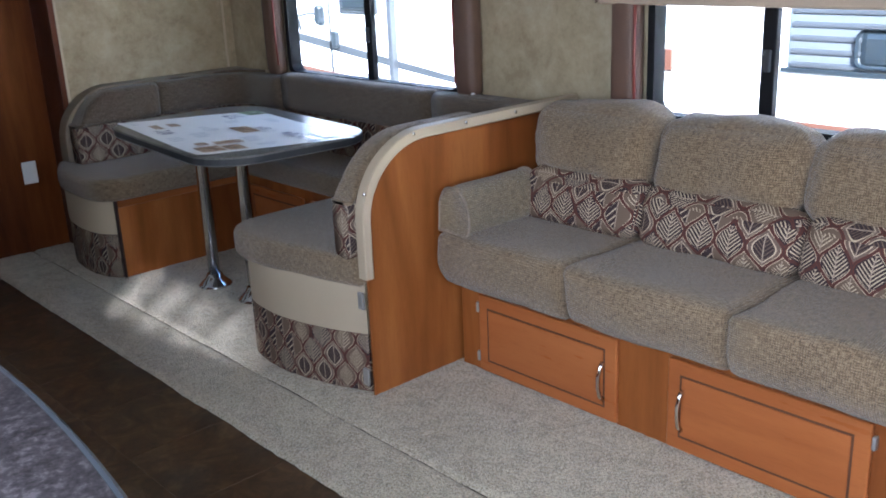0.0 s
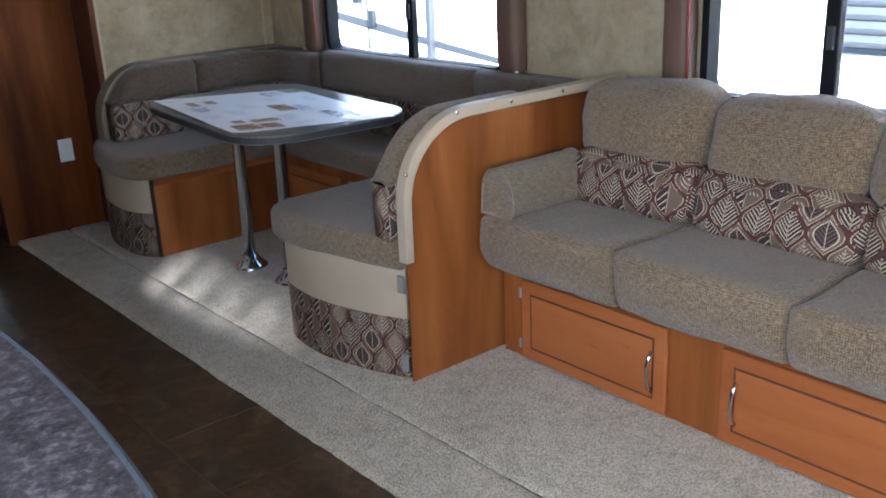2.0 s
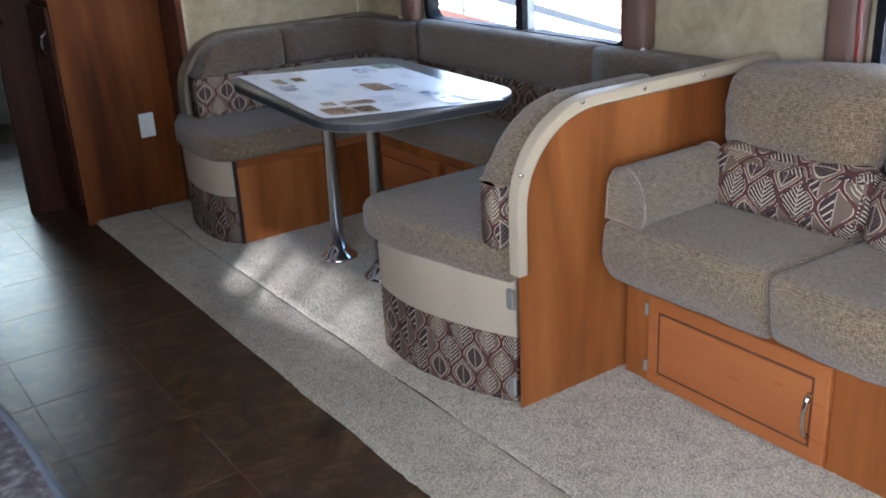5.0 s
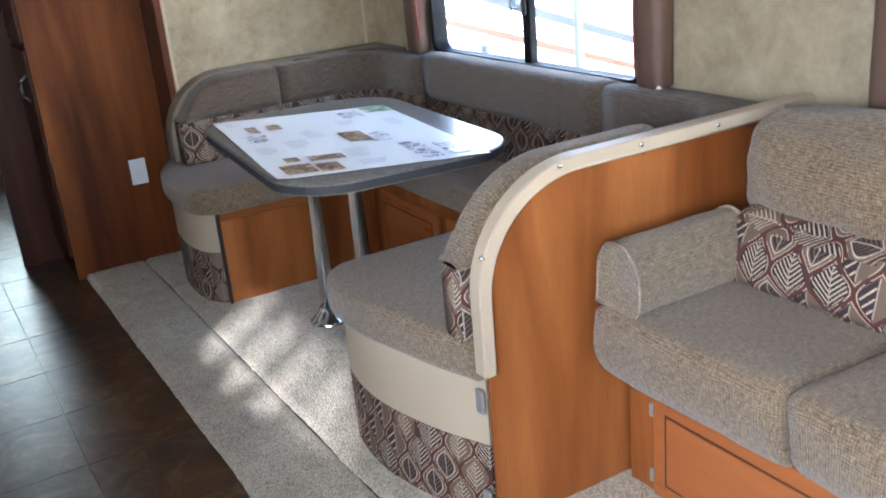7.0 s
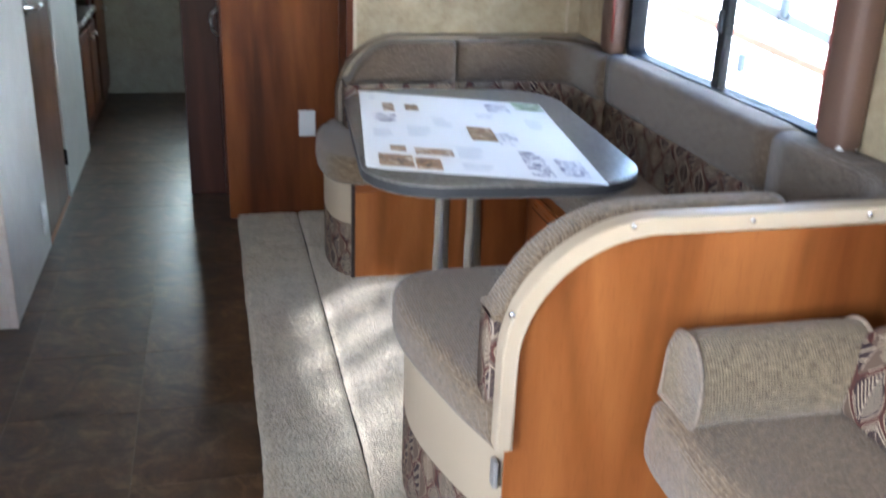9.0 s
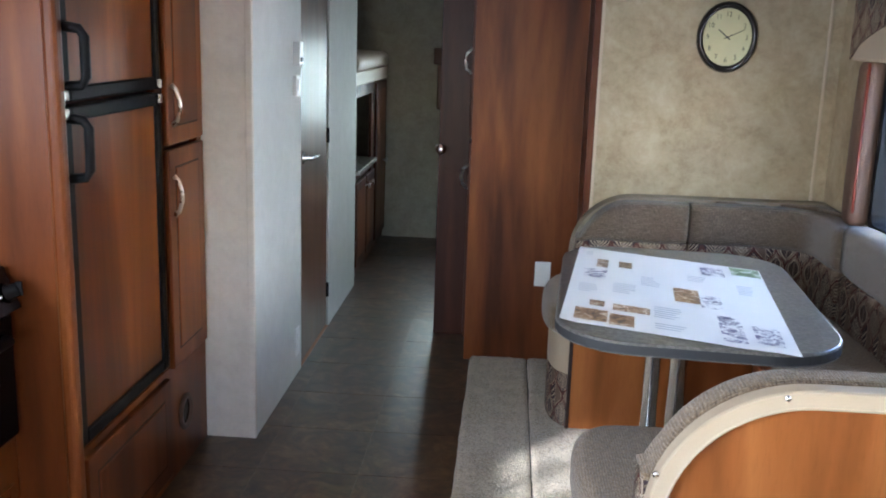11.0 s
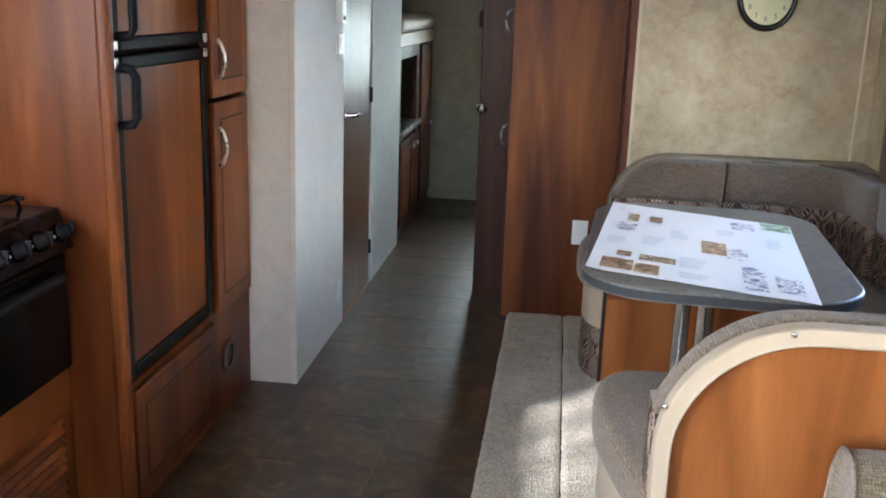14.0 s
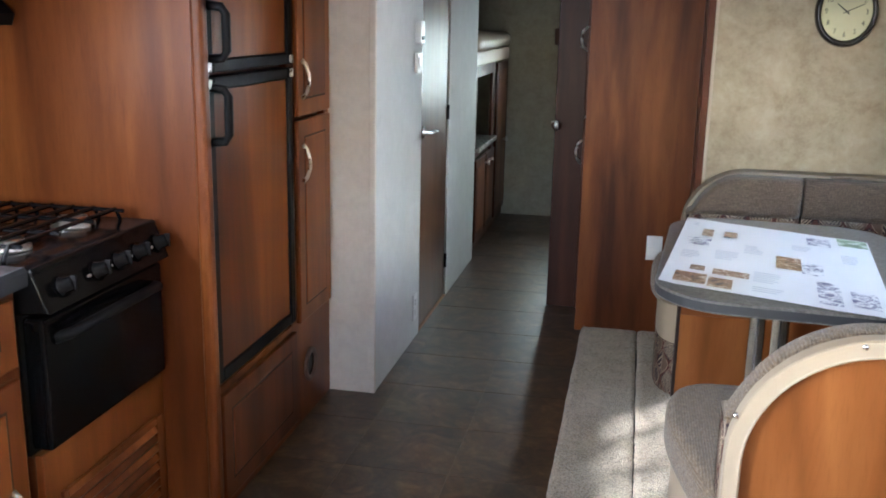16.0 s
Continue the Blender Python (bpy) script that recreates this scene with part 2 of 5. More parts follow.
def carpet_mat():
    m, nt, b = shader("beige_cut_pile_carpet", 1.0, 0, 0.1)
    v = coords(nt)
    tuft = node(nt, "ShaderNodeTexVoronoi", Scale=150.0)
    nt.links.new(v, tuft.inputs["Vector"])
    fleck = noise_tex(nt, v, 165, 3, 0.75)
    mid = noise_tex(nt, v, 17, 4, 0.6)
    worn = noise_tex(nt, v, 2.2, 3)
    f = calc(nt, "ADD", calc(nt, "MULTIPLY", fleck, 0.82), calc(nt, "MULTIPLY", mid, 0.18))
    col = ramp(nt, f, [(0.36, (0.10, 0.072, 0.044)), (0.45, (0.37, 0.305, 0.205)), (0.54, (0.63, 0.545, 0.395)), (0.64, (0.80, 0.71, 0.545))])
    col = blend(nt, 0.22, col, ramp(nt, worn, [(0.35, (0.33, 0.275, 0.190)), (0.65, (0.55, 0.47, 0.345))]))
    nt.links.new(col, b.inputs["Base Color"])
    h = calc(nt, "ADD", calc(nt, "MULTIPLY", tuft.outputs["Distance"], -0.6), calc(nt, "ADD", fleck, calc(nt, "MULTIPLY", mid, 1.5)))
    bump(nt, b, h, 0.8, 0.009)
    b.inputs["Sheen Weight"].default_value = 0.3
    return m


CARPET = carpet_mat()


def tile_mat():
    m, nt, b = shader("slate_vinyl", 0.36, 0, 0.55)
    info = nt.nodes.new("ShaderNodeObjectInfo")
    v0 = coords(nt)
    add = nt.nodes.new("ShaderNodeVectorMath")
    add.operation = "ADD"
    off = nt.nodes.new("ShaderNodeCombineXYZ")
    for i in range(3):
        nt.links.new(calc(nt, "MULTIPLY", info.outputs["Random"], 17.0 + 5 * i), off.inputs[i])
    nt.links.new(v0, add.inputs[0])
    nt.links.new(off.outputs[0], add.inputs[1])
    v = add.outputs[0]
    cloud = noise_tex(nt, v, 8, 5, 0.65, 1.2)
    fine = noise_tex(nt, v, 40, 4, 0.7)
    hue = noise_tex(nt, v, 4.5, 3)
    f = calc(nt, "ADD", calc(nt, "MULTIPLY", cloud, 0.7), calc(nt, "MULTIPLY", fine, 0.3))
    grey = ramp(nt, f, [(0.34, (0.016, 0.011, 0.0075)), (0.52, (0.052, 0.036, 0.024)), (0.68, (0.125, 0.088, 0.058))])
    rusty = ramp(nt, f, [(0.34, (0.020, 0.011, 0.006)), (0.52, (0.085, 0.045, 0.021)), (0.68, (0.180, 0.108, 0.053))])
    col = blend(nt, ramp(nt, hue, [(0.30, (0, 0, 0)), (0.52, (1, 1, 1))]), grey, rusty)
    nt.links.new(col, b.inputs["Base Color"])
    nt.links.new(calc(nt, "MULTIPLY_ADD", fine, 0.22, 0.22), b.inputs["Roughness"])
    bump(nt, b, f, 0.25, 0.003)
    return m


TILE = tile_mat()
GROUT = plain("vinyl_joint", (0.155, 0.122, 0.088), 0.7)


def paper_wall(name, lo, mid, hi, s=7):
    m, nt, b = shader(name, 0.75, 0, 0.3)
    v = coords(nt)
    a, c, d = noise_tex(nt, v, s, 5, 0.65, 0.5), noise_tex(nt, v, s * 5, 4, 0.7), noise_tex(nt, v, 140, 2)
    f = calc(nt, "ADD", calc(nt, "MULTIPLY", a, 0.65), calc(nt, "MULTIPLY", c, 0.35))
    nt.links.new(ramp(nt, f, [(0.36, lo), (0.5, mid), (0.64, hi)]), b.inputs["Base Color"])
    bump(nt, b, calc(nt, "ADD", c, d), 0.15, 0.002)
    return m


WALLPAPER = paper_wall("mottled_tan_wallpaper", (0.265, 0.208, 0.128), (0.34, 0.275, 0.175), (0.405, 0.338, 0.23))
HALLPAPER = paper_wall("pale_hall_wallpaper", (0.60, 0.605, 0.58), (0.635, 0.64, 0.615), (0.67, 0.675, 0.65), 10)
CREAMPAPER = paper_wall("pinkish_cream_wall_edge", (0.61, 0.55, 0.49), (0.66, 0.60, 0.53), (0.70, 0.64, 0.57), 12)
ENDPAPER = paper_wall("end_wall_paper", (0.30, 0.275, 0.215), (0.35, 0.325, 0.26), (0.40, 0.37, 0.30), 9)
CEILING = paper_wall("white_ceiling_vinyl", (0.66, 0.66, 0.64), (0.72, 0.72, 0.70), (0.78, 0.78, 0.76), 10)
BLACK = plain("satin_black_metal", (0.009, 0.009, 0.010), 0.55)
GLOSSBLACK = plain("glossy_black_enamel", (0.004, 0.004, 0.0045), 0.16, 0, 0.05, 60, 0.0)
GLOSSBLACK.node_tree.nodes["Principled BSDF"].inputs["Specular IOR Level"].default_value = 0.12
BLACKPLASTIC = plain("black_plastic", (0.010, 0.010, 0.011), 0.5)
for blk in (BLACK, BLACKPLASTIC):
    blk.node_tree.nodes["Principled BSDF"].inputs["Specular IOR Level"].default_value = 0.10
CHROME = plain("chrome", (0.75, 0.75, 0.76), 0.12, 1.0, 0.04, 60, 0.0)
STEEL = plain("brushed_nickel", (0.62, 0.60, 0.57), 0.28, 1.0, 0.06)
SATIN = plain("satin_nickel", (0.40, 0.38, 0.36), 0.5, 0.6, 0.06)
WHITEPL = plain("white_plastic", (0.75, 0.75, 0.74), 0.35, 0, 0.03)
BROWNCLOTH = plain("brown_faux_leather", (0.115, 0.066, 0.045), 0.6, 0, 0.15, 120, 0.2)
TANCLOTH = plain("tan_valance_cloth", (0.42, 0.33, 0.24), 0.8, 0, 0.08, 200, 0.2)
REDCORD = plain("rust_red_piping", (0.17, 0.030, 0.018), 0.5, 0, 0.1)
RUBBER = plain("grey_rubber", (0.034, 0.034, 0.036), 0.6)


def granite(name, lo, mid, hi, rough=0.28, size=1.0):
    m, nt, b = shader(name, rough, 0, 0.4)
    v = coords(nt, (size, size, size))
    vo = node(nt, "ShaderNodeTexVoronoi", Scale=210.0)
    nt.links.new(v, vo.inputs["Vector"])
    f = calc(nt, "ADD", calc(nt, "MULTIPLY", noise_tex(nt, v, 85, 4, 0.7), 0.88), calc(nt, "MULTIPLY", noise_tex(nt, v, 17, 3), 0.12))
    c = ramp(nt, f, [(0.36, lo), (0.52, mid), (0.66, hi)])
    c = blend(nt, calc(nt, "MULTIPLY", calc(nt, "LESS_THAN", vo.outputs["Distance"], 0.22), 0.5), c, lo)
    nt.links.new(c, b.inputs["Base Color"])
    bump(nt, b, f, 0.06, 0.001)
    return m


GRANITE = granite("speckled_grey_laminate", (0.010, 0.008, 0.0085), (0.034, 0.028, 0.030), (0.090, 0.076, 0.080), 0.6, 0.8)
GRANITE.node_tree.nodes["Principled BSDF"].inputs["Specular IOR Level"].default_value = 0.15
TABLETOP = granite("taupe_table_laminate", (0.075, 0.070, 0.062), (0.135, 0.128, 0.115), (0.20, 0.19, 0.175))
RVWHITE = plain("white_gelcoat", (0.80, 0.81, 0.82), 0.3, 0, 0.03)
RVSTRIPE = plain("rust_orange_decal", (0.075, 0.030, 0.018), 0.5)
RVGREY = plain("charcoal_decal", (0.032, 0.036, 0.042), 0.5)
DARKGLASS = plain("tinted_glass", (0.012, 0.017, 0.022), 0.3)
GRAVEL = plain("pale_gravel", (0.36, 0.34, 0.31), 0.9, 0, 0.3, 60, 0.6)


def glass_mat():
    m, nt, b = shader("window_glass", 0.02)
    b.inputs["Transmission Weight"].default_value = 1.0
    b.inputs["IOR"].default_value = 1.02
    b.inputs["Base Color"].default_value = (0.97, 0.99, 0.98, 1)
    return m


GLASS = glass_mat()


def leaf_mat():
    m, nt, b = shader("sunlit_leaves", 0.6)
    geo = nt.nodes.new("ShaderNodeNewGeometry")
    nt.links.new(ramp(nt, geo.outputs["Random Per Island"], [(0.0, (0.035, 0.075, 0.012)), (0.6, (0.075, 0.15, 0.025)), (1.0, (0.13, 0.20, 0.04))]), b.inputs["Base Color"])
    return m


LEAVES = leaf_mat()
BARK = plain("bark", (0.09, 0.065, 0.045), 0.9, 0, 0.3, 30, 0.5)


# ---- mesh tools ----
ROOT = {}


def thing(name, at, label, category, group="", kind=""):
    ob = new(name)
    ob.empty_display_size = 0.05
    ob.location = at
    ROOT[ob] = Vector(at)
    return tagged(ob, label, category, group, kind)


def uv_box(bm):
    """Unwrap by the main direction of each face, in metres."""
    lay = bm.loops.layers.uv.verify()
    for f in bm.faces:
        n = f.normal
        k = max(range(3), key=lambda i: abs(n[i]))
        i, j = ((1, 2), (0, 2), (0, 1))[k]
        for lp in f.loops:
            lp[lay].uv = (lp.vert.co[i], lp.vert.co[j])


def part(name, bm, material, parent=None, label="", smooth=False, uv=True):
    """Links a bmesh, given in world metres, as one mesh under a thing or part."""
    bm.normal_update()
    if uv and not bm.loops.layers.uv:
        uv_box(bm)
    base = Vector((0, 0, 0))
    if parent is not None:
        base = ROOT[parent]
    for v in bm.verts:
        v.co -= base
    me = bpy.data.meshes.new(name)
    bm.to_mesh(me)
    bm.free()
    if smooth:
        me.shade_smooth()
    me.materials.append(material)
    ob = new(name, me)
    if parent is not None:
        ob.parent = parent
        ROOT[ob] = base
    if label:
        ob["label"] = label
    return ob


def single(name, bm, material, label="", category="", group="", kind="", smooth=False):
    ob = part(name, bm, material, None, "", smooth)
    ROOT[ob] = Vector((0, 0, 0))
    return tagged(ob, label, category, group, kind)


def box(x0, x1, y0, y1, z0, z1, bevel=0.0, seg=2, bm=None):
    mine = bmesh.new()
    bmesh.ops.create_cube(mine, size=1.0)
    for v in mine.verts:
        v.co = Vector(((x0 + x1) / 2 + v.co.x * (x1 - x0), (y0 + y1) / 2 + v.co.y * (y1 - y0), (z0 + z1) / 2 + v.co.z * (z1 - z0)))
    if bevel:
        bmesh.ops.bevel(mine, geom=mine.edges[:], offset=bevel, segments=seg, affect="EDGES", profile=0.5)
    return merge(bm, mine)


def merge(bm, mine):
    if bm is None:
        return mine
    me = bpy.data.meshes.new("tmp")
    mine.to_mesh(me)
    mine.free()
    bm.from_mesh(me)
    bpy.data.meshes.remove(me)
    return bm


def prism(outline, axis, a, b, bevel=0.0, seg=2, bm=None):
    """Extrudes a 2D outline along an axis. Outline in (x, y), (x, z) or (y, z)."""
    mine = bmesh.new()

    def at(p, d):
        return {"z": (p[0], p[1], d), "y": (p[0], d, p[1]), "x": (d, p[0], p[1])}[axis]
    lo = [mine.verts.new(at(p, a)) for p in outline]
    hi = [mine.verts.new(at(p, b)) for p in outline]
    n = len(outline)
    caps = [mine.faces.new(lo), mine.faces.new(hi)]
    for i in range(n):
        mine.faces.new((lo[i], lo[(i + 1) % n], hi[(i + 1) % n], hi[i]))
    bmesh.ops.recalc_face_normals(mine, faces=mine.faces)
    if bevel:
        rim = [e for f in caps for e in f.edges]
        bmesh.ops.bevel(mine, geom=rim, offset=bevel, segments=seg, affect="EDGES", profile=0.5)
    return merge(bm, mine)


def loft(rings, caps=True, bm=None):
    mine = bmesh.new()
    vs = [[mine.verts.new(p) for p in r] for r in rings]
    n = len(vs[0])
    for a, b in zip(vs, vs[1:]):
        for i in range(n):
            mine.faces.new((a[i], a[(i + 1) % n], b[(i + 1) % n], b[i]))
    if caps:
        mine.faces.new(vs[0][::-1])
        mine.faces.new(vs[-1])
    bmesh.ops.recalc_face_normals(mine, faces=mine.faces)
    return merge(bm, mine)


def tube(path, r, sides=10, bm=None):
    """A round bar along a path; r may be a list."""
    path = [Vector(p) for p in path]
    rs = r if isinstance(r, list) else [r] * len(path)
    rings = []
    up = Vector((0.123, 0.456, 0.88))
    for i, p in enumerate(path):
        d = (path[min(i + 1, len(path) - 1)] - path[max(i - 1, 0)]).normalized()
        a = d.cross(up).normalized()
        b = d.cross(a)
        rings.append([p + rs[i] * (a * math.cos(2 * math.pi * k / sides) + b * math.sin(2 * math.pi * k / sides)) for k in range(sides)])
    return loft(rings, True, bm)


def lathe(profile, centre, axis="z", sides=24, bm=None):
    """Profile rows (radius, height) turned about an axis through centre."""
    rings = []
    for r, h in profile:
        ring = []
        for k in range(sides):
            a = 2 * math.pi * k / sides
            p = (r * math.cos(a), r * math.sin(a), h)
            p = {"z": p, "x": (h, p[0], p[1]), "y": (p[0], h, p[1])}[axis]
            ring.append(Vector(centre) + Vector(p))
        rings.append(ring)
    return loft(rings, True, bm)


def rounded(x0, x1, y0, y1, r, k=6):
    """Outline of a rounded rectangle."""
    pts = []
    for cx, cy, a in ((x1 - r, y1 - r, 0), (x0 + r, y1 - r, 90), (x0 + r, y0 + r, 180), (x1 - r, y0 + r, 270)):
        for i in range(k + 1):
            t = radians(a + 90 * i / k)
            pts.append((cx + r * math.cos(t), cy + r * math.sin(t)))
    return pts


def cushion(x0, x1, y0, y1, z0, z1, r=0.04, puff=(0, 0, 0), n=14, wrinkle=0.004, seed=0, bm=None, taper=None):
    """A stuffed rounded box: edges rounded, faces swollen by puff, slightly uneven."""
    mine = bmesh.new()
    bmesh.ops.create_cube(mine, size=2.0)
    bmesh.ops.subdivide_edges(mine, edges=mine.edges[:], cuts=n, use_grid_fill=True)
    c = Vector(((x0 + x1) / 2, (y0 + y1) / 2, (z0 + z1) / 2))
    h = Vector(((x1 - x0) / 2, (y1 - y0) / 2, (z1 - z0) / 2))
    for v in mine.verts:
        u = v.co.copy()
        # crowd the rows towards the edges
        u = Vector([math.copysign(1 - (1 - abs(q)) ** 1.6, q) for q in u])
        p = Vector((u.x * h.x, u.y * h.y, u.z * h.z))
        inner = Vector([max(-(h[i] - r), min(h[i] - r, p[i])) for i in range(3)])
        d = p - inner
        if d.length > 1e-9:
            p = inner + d.normalized() * r
        for i in range(3):
            j, k = (i + 1) % 3, (i + 2) % 3
            p[i] += puff[i] * (1 if u[i] > 0 else -1) * abs(u[i]) ** 3 * (1 - u[j] ** 2) * (1 - u[k] ** 2)
        w = noise.noise(p * 6 + Vector((seed * 3.1, seed * 1.7, 0))) * 0.7 + noise.noise(p * 17 + Vector((seed, 0, seed * 2.3))) * 0.3
        p += d.normalized() * w * wrinkle * 2 if d.length > 1e-9 else Vector((0, 0, w * wrinkle))
        v.co = c + p
        if taper:
            v.co = taper(v.co)
    return merge(bm, mine)


# ---- the setting ----
CEIL, SLIDE_CEIL = 1.93, 1.71
XL, XR, YB, YE = -1.62, 1.47, -6.55, 2.735
WALL_Y = -0.19           # end wall of the slide-out
floor = single("floor", box(XL - 0.06, 0.6, YB - 0.06, YE + 0.06, -0.09, -0.0008), GROUT, "dark slate-look vinyl floor in square tiles", "floor", kind="structure")
carpet = thing("carpet", (0, 0, 0), "beige cut-pile carpet with a long seam", "carpet", kind="structure")


def carpet_strip(x0, x1, y0, y1, z, step, edge):
    """A pile sheet with an uneven surface and a rolled edge."""
    nx, ny = max(2, int((x1 - x0) / step)), max(2, int((y1 - y0) / step))
    bm = bmesh.new()
    grid = []
    for i in range(nx + 1):
        col = []
        for j in range(ny + 1):
            x, y = x0 + (x1 - x0) * i / nx, y0 + (y1 - y0) * j / ny
            h = z + 0.0025 * noise.noise(Vector((x * 38, y * 38, 0))) + 0.002 * noise.noise(Vector((x * 90, y * 90, 3)))
            if i == 0:
                h = z - (0.016 if x0 < 0.1 else 0.010)
                x += 0.004 * noise.noise(Vector((y * 25, 2, 0))) + 0.006 * noise.noise(Vector((y * 4, 5, 0)))
            if i == nx and edge:
                h = z - 0.006
            col.append(bm.verts.new((x, y, h)))
        grid.append(col)
    for i in range(nx):
        for j in range(ny):
            bm.faces.new((grid[i][j], grid[i + 1][j], grid[i + 1][j + 1], grid[i][j + 1]))
    return bm


part("edge_strip", carpet_strip(0.0, 0.2634, -5.2, 0.018, 0.020, 0.012, True), CARPET, carpet, smooth=True)
part("pile", carpet_strip(0.2684, 0.461, WALL_Y, 0.018, 0.022, 0.014, False), CARPET, carpet, smooth=True)
part("pile", carpet_strip(0.2684, XR, -5.2, WALL_Y, 0.022, 0.014, False), CARPET, carpet, smooth=True)
part("backing", box(0.01, XR, -5.2, 0.018, -0.08, 0.003), SHADOWLINE, carpet)

ceiling = single("ceiling", box(XL - 0.06, 0.5, YB - 0.06, YE + 0.06, CEIL, CEIL + 0.06), CEILING, "white vinyl ceiling", "ceiling", kind="structure")
single("slide_ceiling", box(0.5, XR + 0.06, -5.2, WALL_Y + 0.06, SLIDE_CEIL, SLIDE_CEIL + 0.06), CEILING, "low white ceiling of the slide-out", "ceiling", kind="structure")
single("trim_header", box(0.47, 0.5, -5.2, 0.02, SLIDE_CEIL - 0.015, CEIL, 0.004), CHERRY_Y, "cherry header over the slide-out opening", "trim", kind="structure")
single("ceiling_cove", box(-0.75, 0.6, YE - 0.03, YE, CEIL - 0.04, CEIL), CEILING, "pale cove strip", "trim", kind="structure")


def wall_with_holes(name, fixed, t, u0, u1, z0, z1, holes, axis, material, label):
    """A wall in the plane x or y = fixed .. fixed+t with rectangular openings, butted from pieces."""
    bm = None
    us = sorted({u0, u1, *[h[0] for h in holes], *[h[1] for h in holes]})
    for a, b in zip(us, us[1:]):
        cuts = sorted((h[2], h[3]) for h in holes if h[0] <= a and h[1] >= b)
        z = z0
        for lo, hi in [*cuts, (z1, z1)]:
            if lo > z:
                e = (fixed, fixed + t, a, b, z, lo) if axis == "x" else (a, b, fixed, fixed + t, z, lo)
                bm = box(*e, bm=bm)
            z = max(z, hi)
    return single(name, bm, material, label, "wall", kind="structure")


W1 = (-2.040, -0.735, 0.842, 1.50)
W2 = (-4.30, -2.980, 0.845, 1.50)
END_WIN = (-0.37, 0.32, 0.83, 1.40)
wall_with_holes("wall_slide", XR, 0.06, -5.2, WALL_Y, -0.08, SLIDE_CEIL, [W1, W2], "x", WALLPAPER, "mottled tan papered wall with two windows")
single("wall_slide_far_end", box(0.49, XR + 0.06, WALL_Y, WALL_Y + 0.05, -0.08, SLIDE_CEIL), WALLPAPER, "mottled tan papered end wall", "wall", kind="structure")
single("wall_slide_near_end", box(0.49, XR + 0.06, -5.26, -5.2, -0.08, SLIDE_CEIL), WALLPAPER, "mottled tan papered end wall", "wall", kind="structure")
single("wall_main_right", box(0.44, 0.5, YB, -5.2, -0.05, CEIL), WALLPAPER, "papered wall", "wall", kind="structure")
wall_with_holes("wall_left", XL - 0.06, 0.06, YB, YE, -0.05, CEIL, [(-5.40, -4.70, 0.0, 1.86), (-4.66, -2.86, 1.10, 1.62)], "x", WALLPAPER, "papered kitchen wall")
wall_with_holes("wall_front", YB - 0.06, 0.06, XL - 0.06, 0.5, -0.05, CEIL, [(-0.9, 0.35, 0.95, 1.65)], "y", WALLPAPER, "papered front wall")
wall_with_holes("wall_end", YE, 0.06, XL - 0.06, 1.3, -0.05, CEIL, [END_WIN], "y", ENDPAPER, "plain cream end wall of the bunk room")
single("wall_bunk_right", box(1.2, 1.26, 0.45, YE, -0.05, CEIL), ENDPAPER, "plain cream wall", "wall", kind="structure")
single("bunk_ceiling", box(0.5, 1.3, 0.45, YE + 0.06, CEIL - 0.03, CEIL + 0.05), CEILING, "white ceiling", "ceiling", kind="structure")
single("bunk_floor", box(0.6, 1.3, 0.45, YE, -0.09, -0.004), GROUT, "dark vinyl floor", "floor", kind="structure")
single("wall_behind_slide", box(0.5, 1.3, 0.38, 0.45, -0.05, CEIL), ENDPAPER, "plain cream partition", "wall", kind="structure")

# moulding between the wood wall and the slide-out's end wall
single("trim_slide_corner", box(0.462, 0.492, WALL_Y - 0.012, 0.022, 0.0, SLIDE_CEIL - 0.015, 0.003), CHERRY_DARK, "cherry corner moulding", "trim", kind="structure")
single("trim_slide_bead", box(0.492, 0.506, WALL_Y - 0.010, WALL_Y, 0.4, SLIDE_CEIL, 0.003), VINYL, "tan bead along the wall edge", "trim", kind="structure")
single("trim_corner_bead", box(XR - 0.064, XR - 0.050, WALL_Y - 0.010, WALL_Y, 0.858, SLIDE_CEIL, 0.004), VINYL, "pale corner bead", "trim", kind="structure")

# hall wall with bathroom door
HX = -0.755
single("wall_hall_near", box(HX - 0.05, HX, -0.992, -0.215, 0.0, CEIL), HALLPAPER, "pale grey-white papered hall wall", "wall", kind="structure")
single("wall_hall_far", box(HX - 0.05, HX, 0.425, 1.26, 0.0, CEIL), HALLPAPER, "pale grey-white papered hall wall", "wall", kind="structure")
single("wall_hall_over_door", box(HX - 0.05, HX, -0.215, 0.425, 1.84, CEIL), HALLPAPER, "pale wall over the door", "wall", kind="structure")
single("wall_hall_return", box(-0.955, HX - 0.001, -1.0, -0.992, 0.0, CEIL), CREAMPAPER, "pinkish cream end of the hall wall", "wall", kind="structure")
single("trim_hall_corner", box(HX - 0.022, HX + 0.004, -1.005, -0.985, 0.0, CEIL, 0.004), CREAMPAPER, "cream corner moulding", "trim", kind="structure")
single("wall_bath_inner", box(XL, HX - 0.05, 1.21, 1.26, 0.0, CEIL), ENDPAPER, "partition", "wall", kind="structure")

